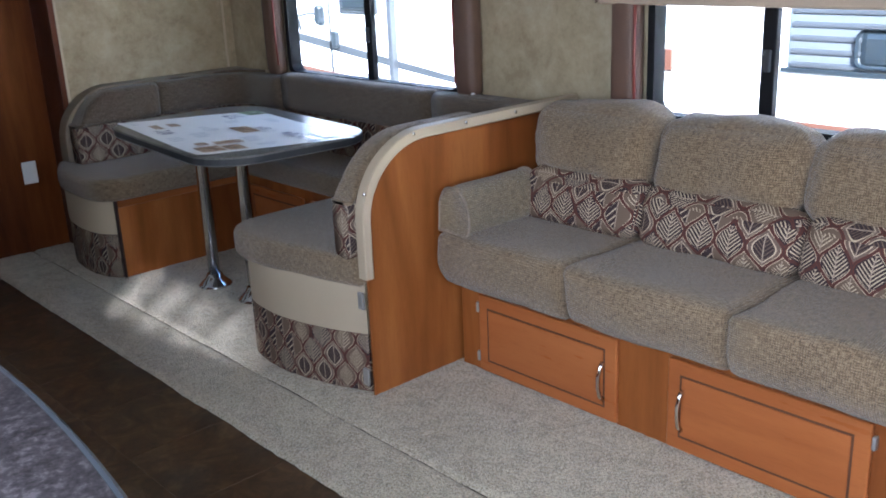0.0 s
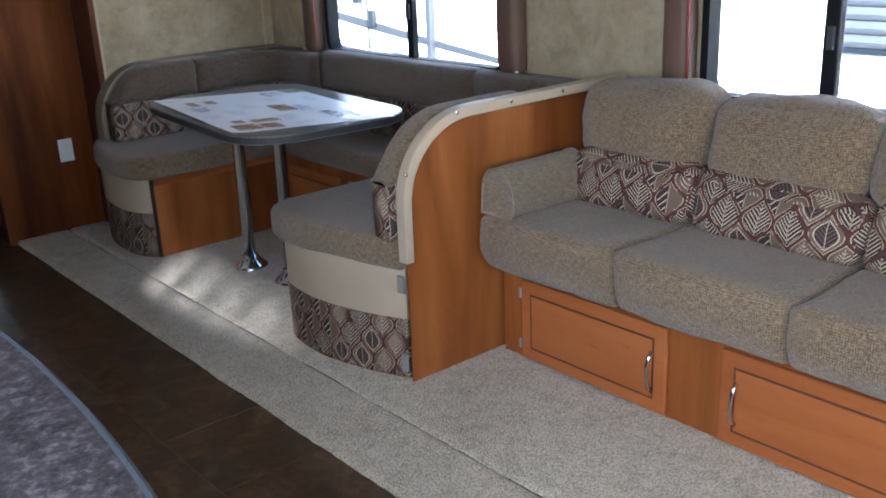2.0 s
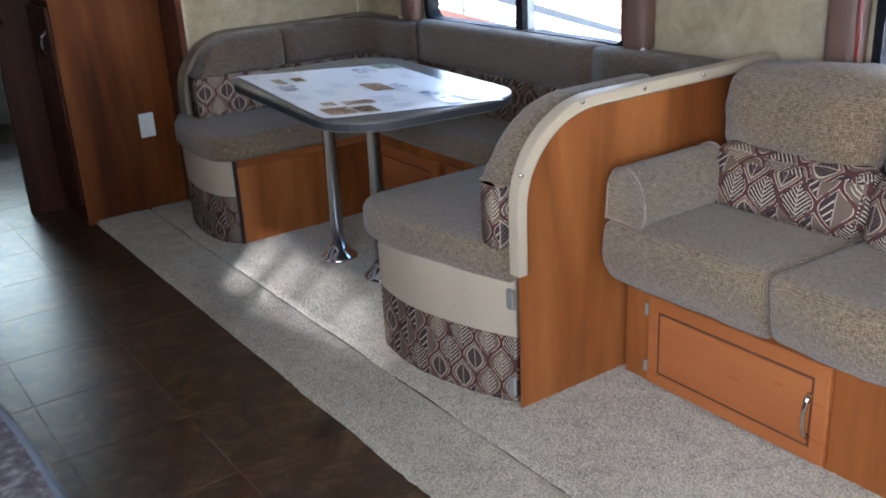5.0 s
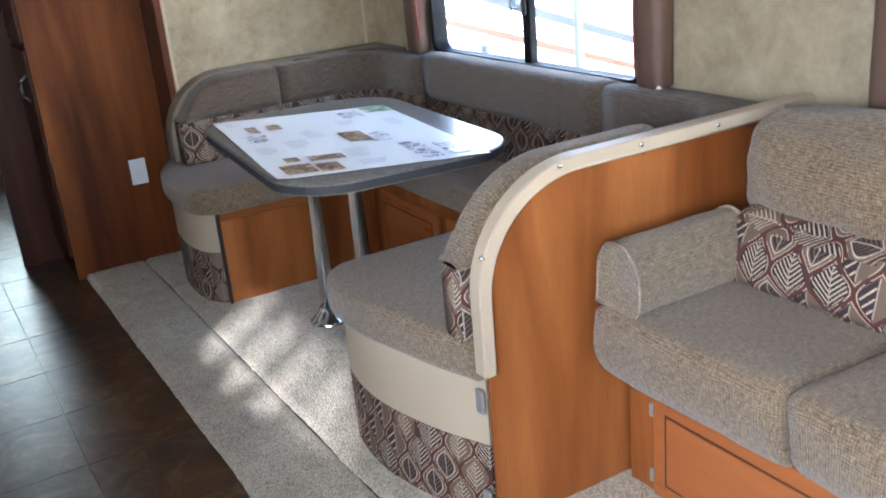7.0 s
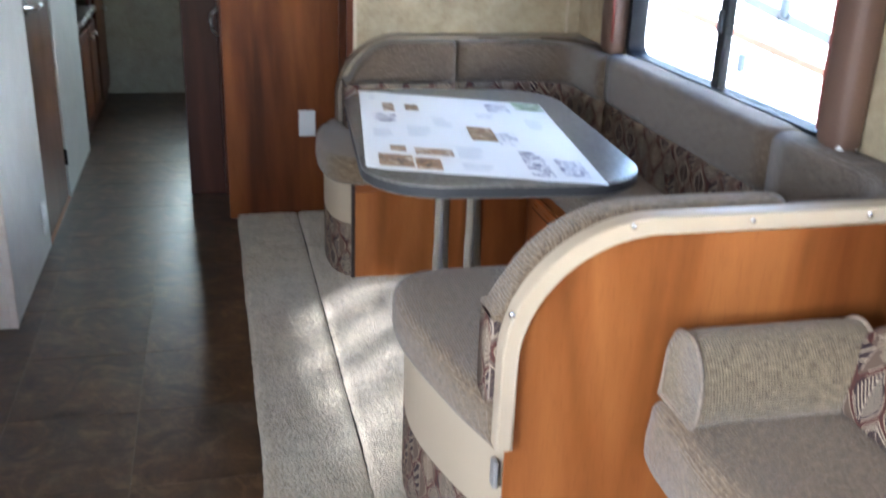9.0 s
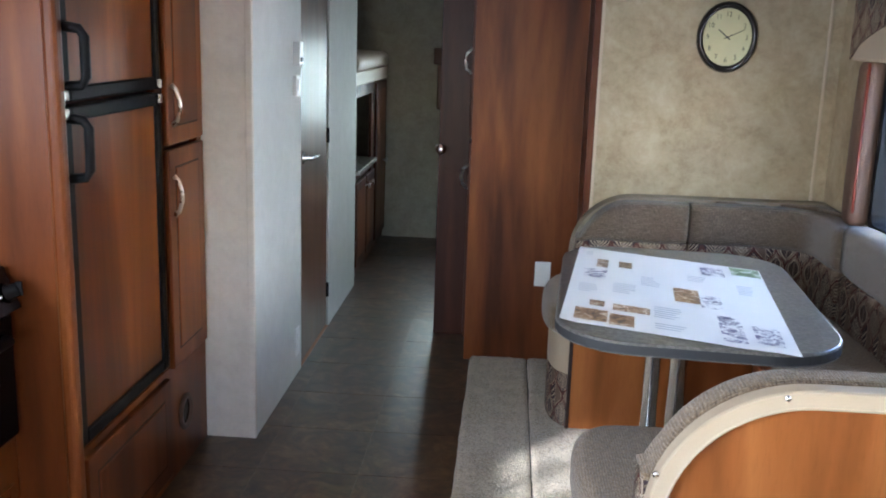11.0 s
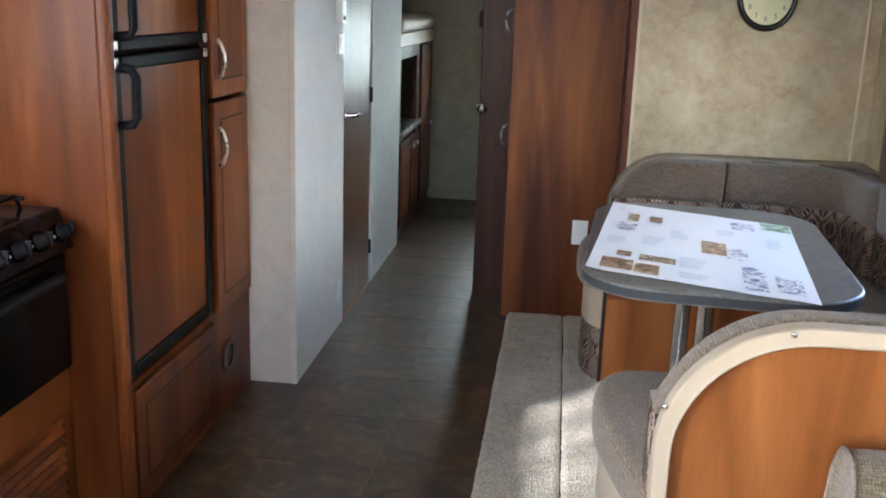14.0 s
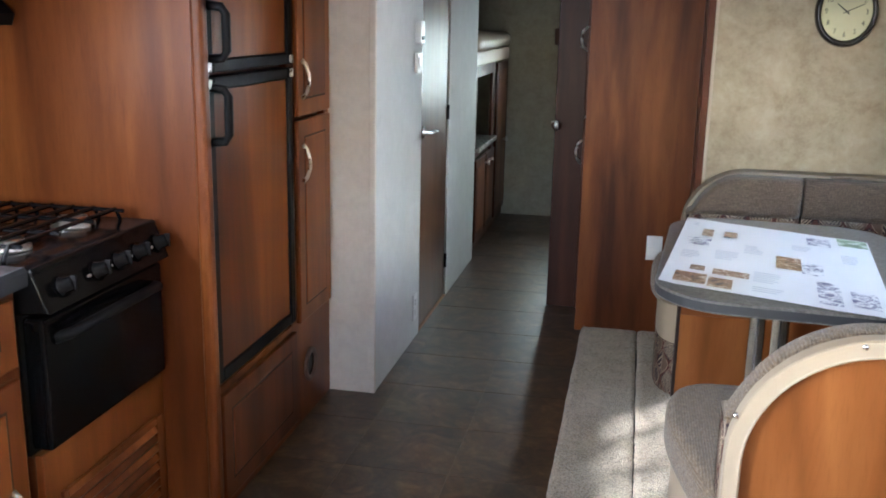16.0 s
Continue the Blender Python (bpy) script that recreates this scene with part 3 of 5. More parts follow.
DOORSLAB = wood("dark_brown_door", (0.085, 0.034, 0.015), (0.118, 0.049, 0.022), (0.150, 0.066, 0.031), "z", 0.40)
DOORSLAB.node_tree.nodes["Principled BSDF"].inputs["Specular IOR Level"].default_value = 0.16
bath = thing("door_1", (HX, 0.1, 0), "closed dark brown bathroom door with satin finish", "door", kind="structure")
part("door_slab", box(HX - 0.035, HX - 0.008, -0.207, 0.416, 0.012, 1.835, 0.003), DOORSLAB, bath)
lev = part("door_handle", lathe([(0.001, 0.0), (0.028, 0.0), (0.028, 0.006), (0.012, 0.012), (0.011, 0.045), (0.001, 0.045)], (HX - 0.008, -0.145, 0.945), "x", 16), CHROME, bath, "chrome lever handle", smooth=True)
part("lever", tube([(HX + 0.035, -0.145, 0.945), (HX + 0.04, -0.10, 0.947), (HX + 0.04, -0.03, 0.943)], [0.009, 0.008, 0.007], 8), CHROME, lev, smooth=True)
for z in (0.16, 0.95, 1.65):
    part("hinge", box(HX - 0.010, HX + 0.004, 0.410, 0.424, z, z + 0.075, 0.002), BLACK, bath, "dark steel hinge")
part("threshold", box(HX - 0.05, HX + 0.002, -0.21, 0.42, 0.0, 0.010, 0.003), CHERRY_Y, bath)


def plate(name, x, y, z, w, h, facing, label, parts, deep=0.007):
    """A wall plate; facing is the axis it looks along ('+x' or '-y')."""
    t = thing(name, (x, y, z), label, name.replace("_", " "))
    if facing == "+x":
        part("plate", box(x, x + deep, y - w / 2, y + w / 2, z - h / 2, z + h / 2, 0.003), WHITEPL, t)
        for dz, ph, m in parts:
            part("insert", box(x + deep - 0.001, x + deep + 0.004, y - w * 0.24, y + w * 0.24, z + dz - ph / 2, z + dz + ph / 2, 0.002), m, t)
    else:
        part("plate", box(x - w / 2, x + w / 2, y - 0.007, y, z - h / 2, z + h / 2, 0.003), WHITEPL, t)
        for dz, ph, m in parts:
            part("insert", box(x - w * 0.24, x + w * 0.24, y - 0.011, y - 0.006, z + dz - ph / 2, z + dz + ph / 2, 0.002), m, t)
    return t


plate("wall_outlet", HX, -0.310, 0.156, 0.075, 0.125, "+x", "white outlet plate on the hall wall", [(0.025, 0.032, WHITEPL), (-0.025, 0.032, WHITEPL)])
plate("wall_outlet", 0.318, 0.02, 0.432, 0.072, 0.116, "-y", "white outlet plate on the wood wall", [(0.026, 0.034, WHITEPL), (-0.026, 0.034, WHITEPL)])
plate("light_switch", HX, -0.330, 1.268, 0.075, 0.085, "+x", "white rocker switch plate", [(0.0, 0.05, WHITEPL)], 0.016)
plate("thermostat", HX, -0.330, 1.398, 0.072, 0.095, "+x", "white thermostat with a small dark display", [(-0.024, 0.018, BLACKPLASTIC)], 0.028)

# pantry whose side faces the dinette, its doors face the hall
pantry = thing("pantry_cabinet", (0.2, 0.2, 0), "tall cherry pantry cabinet with plain side", "cabinet")
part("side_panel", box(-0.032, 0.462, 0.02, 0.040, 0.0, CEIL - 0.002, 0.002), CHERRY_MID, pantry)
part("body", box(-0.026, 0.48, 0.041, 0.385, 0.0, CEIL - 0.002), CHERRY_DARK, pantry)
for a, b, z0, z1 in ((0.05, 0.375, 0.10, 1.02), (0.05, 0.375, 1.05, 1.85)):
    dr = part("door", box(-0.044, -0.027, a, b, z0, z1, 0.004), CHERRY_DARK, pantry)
    zc = 0.86 if z0 < 0.5 else 1.38
    part("handle", tube([(-0.044, 0.085, zc - 0.055), (-0.068, 0.085, zc - 0.035), (-0.074, 0.085, zc), (-0.068, 0.085, zc + 0.035), (-0.044, 0.085, zc + 0.055)], 0.0055, 8), STEEL, dr, "brushed nickel bow handle", smooth=True)

bunkdoor = thing("door_2", (-0.12, 0.41, 0), "open dark cherry bunk-room door seen on its face", "door", kind="structure")
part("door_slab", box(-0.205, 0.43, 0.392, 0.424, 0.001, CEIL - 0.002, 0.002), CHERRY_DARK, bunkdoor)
kn = part("knob", lathe([(0.001, 0.0), (0.024, 0.0), (0.024, 0.006), (0.010, 0.012), (0.010, 0.030), (0.022, 0.040), (0.024, 0.052), (0.014, 0.062), (0.001, 0.064)], (-0.19, 0.392, 0.95), "y", 16), CHROME, bunkdoor, "chrome door knob", smooth=True)
kn.data.transform(Matrix.Translation((0, -0.064, 0)))
part("latch", box(-0.225, -0.205, 0.398, 0.418, 0.94, 0.965, 0.004), CHROME, bunkdoor)

# bunk base cabinet at the hall's end
bunk = thing("bunk_cabinet", (-0.9, 2.16, 0), "built-in dark cherry bunk cabinet with open cubby and padded top", "cabinet")
bx = -0.785
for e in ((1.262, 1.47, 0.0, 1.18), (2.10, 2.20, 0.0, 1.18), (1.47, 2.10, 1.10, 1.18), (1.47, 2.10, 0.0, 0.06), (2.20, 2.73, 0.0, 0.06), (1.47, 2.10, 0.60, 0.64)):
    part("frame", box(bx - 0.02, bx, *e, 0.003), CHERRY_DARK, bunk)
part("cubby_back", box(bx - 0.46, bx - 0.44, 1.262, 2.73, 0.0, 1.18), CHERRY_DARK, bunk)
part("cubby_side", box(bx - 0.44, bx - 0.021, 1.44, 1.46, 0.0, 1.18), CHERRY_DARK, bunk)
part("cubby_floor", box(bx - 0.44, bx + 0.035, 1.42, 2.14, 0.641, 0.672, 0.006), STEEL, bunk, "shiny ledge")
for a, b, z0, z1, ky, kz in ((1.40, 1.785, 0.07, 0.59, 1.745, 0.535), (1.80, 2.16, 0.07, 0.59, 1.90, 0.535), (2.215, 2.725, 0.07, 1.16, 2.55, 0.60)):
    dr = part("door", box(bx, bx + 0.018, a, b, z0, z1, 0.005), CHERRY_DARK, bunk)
    part("panel_groove", box(bx + 0.0175, bx + 0.0195, a + 0.05, b - 0.05, z0 + 0.05, z1 - 0.05), CHERRY_MID, dr)
    part("knob", lathe([(0.006, 0.0), (0.006, 0.016), (0.018, 0.024), (0.016, 0.034), (0.001, 0.036)], (bx + 0.018, ky, kz), "x", 12), STEEL, dr, "nickel knob", smooth=True)
part("padded_edge", cushion(bx - 0.75, bx + 0.035, 1.262, 2.73, 1.255, 1.365, 0.045, (0.01, 0, 0.012), 8), VINYL, bunk, "cream padded bunk mattress", smooth=True)
part("valance_board", box(bx - 0.01, bx + 0.022, 1.262, 2.73, 1.175, 1.262, 0.010), VINYL, bunk)

# window of the bunk room
ew = thing("window_3", (-0.02, YE, 1.1), "black-framed window to sunlit trees", "window", kind="structure")
a, b, c, d = END_WIN
for nm, e in (("window_frame", (a, a + 0.03, c, d)), ("window_frame", (b - 0.03, b, c, d)), ("window_frame", (a + 0.03, b - 0.03, c, c + 0.03)), ("window_frame", (a + 0.03, b - 0.03, d - 0.03, d))):
    part(nm, box(e[0], e[1], YE - 0.012, YE + 0.06, e[2], e[3], 0.004), BLACK, ew)
gl = part("pane", box(a + 0.03, b - 0.03, YE + 0.025, YE + 0.030, c + 0.03, d - 0.03), GLASS, ew)
gl.visible_shadow = False
part("curtain", cushion(a - 0.030, a + 0.012, YE - 0.045, YE - 0.013, 0.96, 1.279, 0.012, (0, 0, 0), 5), BROWNCLOTH, ew, "dark gathered curtain", smooth=True)
part("curtain_tie", cushion(a - 0.060, a + 0.02, YE - 0.06, YE - 0.013, 1.28, 1.40, 0.015, (0, 0, 0), 5), BROWNCLOTH, ew, "dark curtain tie", smooth=True)


dome = thing("ceiling_dome_light", (0.93, -0.62, SLIDE_CEIL), "small round white ceiling dome light", "ceiling light")
part("base_ring", lathe([(0.001, 0.0), (0.075, 0.0), (0.077, -0.008), (0.070, -0.014), (0.001, -0.014)], (0.93, -0.62, SLIDE_CEIL), "z", 28), WHITEPL, dome, smooth=True)
part("lens", lathe([(0.066, -0.0141), (0.062, -0.024), (0.045, -0.034), (0.020, -0.039), (0.001, -0.040)], (0.93, -0.62, SLIDE_CEIL), "z", 28), CEILING, dome, "frosted lens", smooth=True)


# ---- slide-out windows with valance boxes ----
def slide_window(name, y0, y1, z0, z1, split, drop):
    w = thing(name, (XR, (y0 + y1) / 2, z0), "black aluminium sliding window between brown padded side valances", "window", kind="structure")
    f = 0.028
    out = rounded(y0, y1, z0, z1, 0.06, 6)
    inn = rounded(y0 + f, y1 - f, z0 + f, z1 - f, 0.045, 6)
    bm = bmesh.new()
    for xa, xb in ((XR - 0.016, XR + 0.05),):
        o1, o2 = [bm.verts.new((xa, *p)) for p in out], [bm.verts.new((xb, *p)) for p in out]
        i1, i2 = [bm.verts.new((xa, *p)) for p in inn], [bm.verts.new((xb, *p)) for p in inn]
        n = len(out)
        for k in range(n):
            q = (k + 1) % n
            bm.faces.new((o1[k], o1[q], i1[q], i1[k]))
            bm.faces.new((o2[k], o2[q], i2[q], i2[k]))
            bm.faces.new((o1[k], o1[q], o2[q], o2[k]))
            bm.faces.new((i1[k], i1[q], i2[q], i2[k]))
    bmesh.ops.recalc_face_normals(bm, faces=bm.faces)
    part("window_frame", bm, BLACK, w)
    part("meeting_rail", box(XR - 0.004, XR + 0.03, split - 0.022, split + 0.022, z0 + 0.02, z1 - 0.02, 0.004), BLACK, w)
    part("sash_stile", box(XR + 0.030, XR + 0.045, split + 0.01, split + 0.045, z0 + 0.02, z1 - 0.02, 0.003), BLACK, w)
    part("latch", box(XR - 0.016, XR - 0.004, split - 0.012, split + 0.012, z0 + 0.20, z0 + 0.27, 0.004), RUBBER, w, "small dark grey latch")
    for ya, yb in ((y0 + f, split - 0.02), (split + 0.02, y1 - f)):
        g = part("pane", box(XR + 0.018, XR + 0.022, ya, yb, z0 + f, z1 - f), GLASS, w)
        g.visible_shadow = False
    # padded uprights with a rust cord
    for s, ye in ((-1, y0), (1, y1)):
        ya, yb = (ye - 0.125, ye - 0.012) if s < 0 else (ye + 0.012, ye + 0.125)
        v = part("side_valance", cushion(XR - 0.075, XR - 0.002, ya, yb, z0 + 0.005 if s > 0 else z0 + 0.015, z1 - 0.05, 0.028, (0.008, 0, 0), 8, 0.002), BROWNCLOTH, w, "brown padded side valance", smooth=True)
        yc = yb - 0.004 if s < 0 else ya + 0.004
        part("piping", tube([(XR - 0.066, yc, z0 + 0.06), (XR - 0.07, yc, z0 + 0.2), (XR - 0.07, yc, z1 - 0.06)], 0.006, 8), REDCORD, v, "rust red cord", smooth=True)
    # top valance box
    top = part("valance_box", box(XR - 0.085, XR - 0.002, y0 - 0.17, y1 + 0.17, z1 - drop, SLIDE_CEIL - 0.03, 0.012, 3), TANCLOTH, w, "tan valance box with leaf-print swag")
    swag = [(y0 - 0.172, z1 - drop - 0.001)]
    k = 24
    for i in range(k + 1):
        t = i / k
        swag.append((y0 - 0.172 + (y1 - y0 + 0.344) * t, z1 - drop + 0.005 + 0.17 * math.sin(math.pi * t) ** 0.6))
    swag += [(y1 + 0.172, z1 - drop - 0.001), (y1 + 0.172, SLIDE_CEIL - 0.035), (y0 - 0.172, SLIDE_CEIL - 0.035)]
    part("swag", prism(swag[1:-3] + swag[-2:], "x", XR - 0.093, XR - 0.0855), LEAF, top, "leaf-print swag")
    return w


slide_window("window_1", *W1, -1.405, 0.055)
slide_window("window_2", *W2, -3.430, 0.252)


# ---- dinette ----
def bez(pts, n=8):
    """Smooth curve through control points (Catmull-Rom)."""
    P = [Vector(p) for p in pts]
    P = [2 * P[0] - P[1], *P, 2 * P[-1] - P[-2]]
    out = []
    for i in range(1, len(P) - 2):
        for k in range(n):
            t = k / n
            a, b, c, d = P[i - 1:i + 3]
            out.append(0.5 * (2 * b + (c - a) * t + (2 * a - 5 * b + 4 * c - d) * t * t + (3 * b - a - 3 * c + d) * t ** 3))
    out.append(P[-2])
    return out


def offset(curve, d):
    out = []
    P = [Vector(p) for p in curve]
    for i, p in enumerate(P):
        t = (P[min(i + 1, len(P) - 1)] - P[max(i - 1, 0)]).normalized()
        out.append((p.x - t.y * d, p.y + t.x * d))
    return out


def skirt(name_parts, curve, z0, z1, thick, material, parent, label=""):
    """A curved upright panel along a plan curve."""
    rings = []
    pts = [Vector((*p, 0)) for p in curve]
    for i, p in enumerate(pts):
        d = (pts[min(i + 1, len(pts) - 1)] - pts[max(i - 1, 0)]).normalized()
        n = Vector((d.y, -d.x, 0)) * thick
        rings.append([p + Vector((0, 0, z0)), p + Vector((0, 0, z1)), p + n + Vector((0, 0, z1)), p + n + Vector((0, 0, z0))])
    bm = loft(rings)
    lay = bm.loops.layers.uv.verify()
    for f in bm.faces:
        for lp in f.loops:
            co = lp.vert.co
            lp[lay].uv = (co.y - co.x * 0.6, co.z)
    return part(name_parts, bm, material, parent, label)


def cabinet_door_x(parent, x, y0, y1, z0, z1, handle_y=None, hinge_y=None):
    """Raised-panel door on a face that looks towards -x."""
    dr = part("door", box(x - 0.019, x, y0, y1, z0, z1, 0.006, 3), DOORWOOD, parent)
    i = 0.042
    part("groove", box(x - 0.0195, x - 0.0185, y0 + i, y1 - i, z0 + i, z1 - i), GROOVE, dr)
    part("raised_panel", box(x - 0.0225, x - 0.0165, y0 + i + 0.007, y1 - i - 0.007, z0 + i + 0.007, z1 - i - 0.007, 0.003), DOORWOOD, dr)
    if handle_y is not None:
        zc = (z0 + z1) / 2 - 0.01
        part("handle", tube([(x - 0.019, handle_y, zc - 0.062), (x - 0.034, handle_y, zc - 0.050), (x - 0.044, handle_y, zc - 0.015), (x - 0.044, handle_y, zc + 0.015), (x - 0.034, handle_y, zc + 0.050), (x - 0.019, handle_y, zc + 0.062)], [0.009, 0.007, 0.006, 0.006, 0.007, 0.009], 8), CHROME, dr, "chrome bow handle", smooth=True)
    if hinge_y is not None:
        for z in (z0 + 0.05, z1 - 0.05):
            part("hinge", box(x - 0.021, x - 0.001, hinge_y - 0.006, hinge_y + 0.006, z - 0.019, z + 0.019, 0.004), SATIN, dr, "nickel hinge")
    return dr


PY = -2.652          # wood face of the sofa-side panel
bench = thing("dinette_bench", (0.9, -1.4, 0), "U-shaped dinette bench with taupe cushions, leaf-print backs and cherry base", "dinette bench")
# near wing
near_curve = [(p.x, p.y) for p in bez([(0.448, -2.60), (0.385, -2.44), (0.342, -2.22), (0.362, -2.02), (0.415, -1.935)], 6)]
skirt("vinyl_skirt", near_curve, 0.235, 0.425, 0.012, VINYL, bench, "beige vinyl front")
skirt("print_skirt", near_curve, 0.016, 0.235, 0.012, LEAF, bench, "leaf-print kick panel")
part("near_base", prism(offset(near_curve, -0.016)[1:-1] + [(1.46, -1.945), (1.46, -2.595)], "z", 0.014, 0.42), CHERRY_DARK, bench)
part("near_face", box(0.425, 1.10, -1.944, -1.930, 0.016, 0.42, 0.002), CHERRY, bench)
for z in (0.36, 0.085):
    part("hinge", box(0.425, 0.436, -2.612, -2.585, z - 0.03, z + 0.03, 0.003), SATIN, bench, "nickel hinge")
part("latch", cushion(0.395, 0.43, -1.948, -1.925, 0.34, 0.37, 0.008, (0, 0, 0), 3, 0), CHROME, bench, "small chrome latch", smooth=True)
# far wing
far_curve = [(p.x, p.y) for p in reversed(bez([(0.400, -0.20), (0.350, -0.36), (0.332, -0.56), (0.352, -0.70), (0.405, -0.775)], 6))]
skirt("vinyl_skirt", far_curve, 0.235, 0.425, 0.012, VINYL, bench, "beige vinyl front")
skirt("print_skirt", far_curve, 0.016, 0.235, 0.012, LEAF, bench, "leaf-print kick panel")
part("far_base", prism(offset(far_curve, -0.016)[1:-1] + [(1.46, WALL_Y - 0.005), (1.46, -0.765)], "z", 0.014, 0.42), CHERRY_DARK, bench)
part("far_face", box(0.415, 1.10, -0.782, -0.767, 0.016, 0.36, 0.002), CHERRY, bench)
part("far_rail", box(0.415, 1.10, -0.790, -0.767, 0.362, 0.415, 0.004), CHERRY_X, bench)
part("edge_strip", box(0.402, 0.415, -0.790, -0.765, 0.016, 0.42, 0.003), SHADOWLINE, bench)
part("side_base", box(1.104, 1.46, -1.93, -0.783, 0.014, 0.42), CHERRY_DARK, bench)
part("side_face", box(1.088, 1.102, -1.93, -0.783, 0.016, 0.42, 0.002), CHERRY, bench)
for y0, y1 in ((-1.33, -0.86), (-1.86, -1.39)):
    cabinet_door_x(bench, 1.088, y0, y1, 0.07, 0.36)

# seat cushions
def seat_pad(name, outline, z0, z1, parent):
    bm = prism(outline, "z", z0, z1, 0.030, 4)
    for v in bm.verts:
        if v.co.z > (z0 + z1) / 2:
            v.co.z += 0.006 * noise.noise(v.co * 5)
    return part(name, bm, TWEED, parent, smooth=False)


def smooth_pad(ob):
    ob.data.shade_smooth()
    return ob


nc = [(p.x, p.y) for p in bez([(0.425, -2.605), (0.372, -2.42), (0.325, -2.16), (0.338, -1.98), (0.40, -1.90), (0.50, -1.885)], 6)]
fc = [(p.x, p.y) for p in bez([(0.39, -0.20), (0.322, -0.36), (0.298, -0.58), (0.315, -0.76), (0.38, -0.83), (0.48, -0.845)], 6)]
smooth_pad(seat_pad("seat_cushion", nc + [(1.06, -1.885), (1.10, -1.9), (1.40, -2.2), (1.40, -2.605)], 0.402, 0.512, bench))
smooth_pad(seat_pad("seat_cushion", fc + [(1.06, -0.845), (1.10, -0.83), (1.40, -0.5), (1.40, -0.20)], 0.402, 0.512, bench))
smooth_pad(seat_pad("seat_cushion", [(1.062, -0.86), (1.41, -0.52), (1.41, -2.18), (1.062, -1.87)], 0.402, 0.510, bench))


def back_roll(name, path, z0, ztop, thick, material, parent, r=0.035, label="", bulge=0.0):
    """A padded roll swept along a plan path; ztop(i) gives the height along it."""
    rings = []
    P = [Vector((*p, 0)) for p in path]
    n = len(P)
    length = 0.0
    run = []
    for i, p in enumerate(P):
        if i:
            length += (p - P[i - 1]).length
        run.append(length)
    for i, p in enumerate(P):
        d = (P[min(i + 1, n - 1)] - P[max(i - 1, 0)]).normalized()
        nrm = Vector((-d.y, d.x, 0))
        z1 = ztop(run[i], length)
        e = min(run[i], length - run[i])
        pinch = 1 - 0.16 * max(0, 1 - e / 0.025) ** 2
        t = thick * pinch
        rr = min(r, t * 0.45, (z1 - z0) * 0.45)
        prof = rounded(-t / 2, t / 2, z0, z1, rr, 5)
        ring = []
        for q, z in prof:
            w = 0.004 * noise.noise(Vector((p.x * 6, p.y * 6, z * 6)))
            ring.append(p + nrm * (q + w + bulge * (1 if q < 0 else 0) * math.sin(math.pi * (z - z0) / (z1 - z0))) + Vector((0, 0, z + w)))
        rings.append(ring)
    bm = loft(rings)
    if abs(P[0].x - P[-1].x) < 0.01 or abs(P[0].y - P[-1].y) < 0.01:
        return part(name, bm, material, parent, label, smooth=True)
    lay = bm.loops.layers.uv.verify()
    m = len(rings[0])
    idx = {v: k for k, v in enumerate(bm.verts)}
    for f in bm.faces:
        for lp in f.loops:
            lp[lay].uv = (run[min(idx[lp.vert] // m, n - 1)], lp.vert.co.z)
    return part(name, bm, material, parent, label, smooth=True)


def arc_rise(lo, hi, r, at_start):
    def z(s, total):
        e = s if at_start else total - s
        return hi if e >= r else lo + (hi - lo) * math.sqrt(max(0.0, 1 - (1 - e / r) ** 2))
    return z


def flat(h):
    return lambda s, total: h


def line_pts(a, b, n):
    return [(a[0] + (b[0] - a[0]) * i / n, a[1] + (b[1] - a[1]) * i / n) for i in range(n + 1)]


def turn(cx, cy, r, a0, a1, n=8):
    return [(cx + r * math.cos(radians(a0 + (a1 - a0) * i / n)), cy + r * math.sin(radians(a0 + (a1 - a0) * i / n))) for i in range(n + 1)]


FY, SX, NY = -0.355, 1.395, -2.540      # middle lines of the back cushions
far_a = line_pts((0.432, FY), (0.878, FY), 22)
far_b = line_pts((0.888, FY), (1.19, FY), 8) + turn(1.19, FY - 0.205, 0.205, 90, 0)[1:] + line_pts((SX, FY - 0.21), (SX, -0.80), 4)[1:]
side_c = line_pts((SX + 0.008, -0.808), (SX + 0.008, -1.955), 14)
near_d = line_pts((SX, -1.963), (SX, -2.32), 4) + turn(1.19, -2.335, 0.205, 0, -90)[1:] + line_pts((1.18, NY), (1.01, NY), 3)[1:]
near_e = line_pts((1.0, NY), (0.414, NY), 40)
# all backs but the near one take the tweed with shade in its colour
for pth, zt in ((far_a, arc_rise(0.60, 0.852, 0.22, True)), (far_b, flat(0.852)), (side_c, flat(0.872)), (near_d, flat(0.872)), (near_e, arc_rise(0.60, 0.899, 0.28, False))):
    back_roll("back_cushion", pth, 0.685, lambda s, t, zt=zt: max(zt(s, t), 0.70), 0.105 if pth is near_e else 0.125, TWEED_SHADED if pth is not near_e else TWEED, bench, 0.034)
for pth in (far_a, far_b, side_c, near_d, near_e):
    back_roll("lower_back", pth, 0.500, flat(0.695), 0.095 if pth is near_e else 0.112, LEAF, bench, 0.03, "leaf-print lower back")
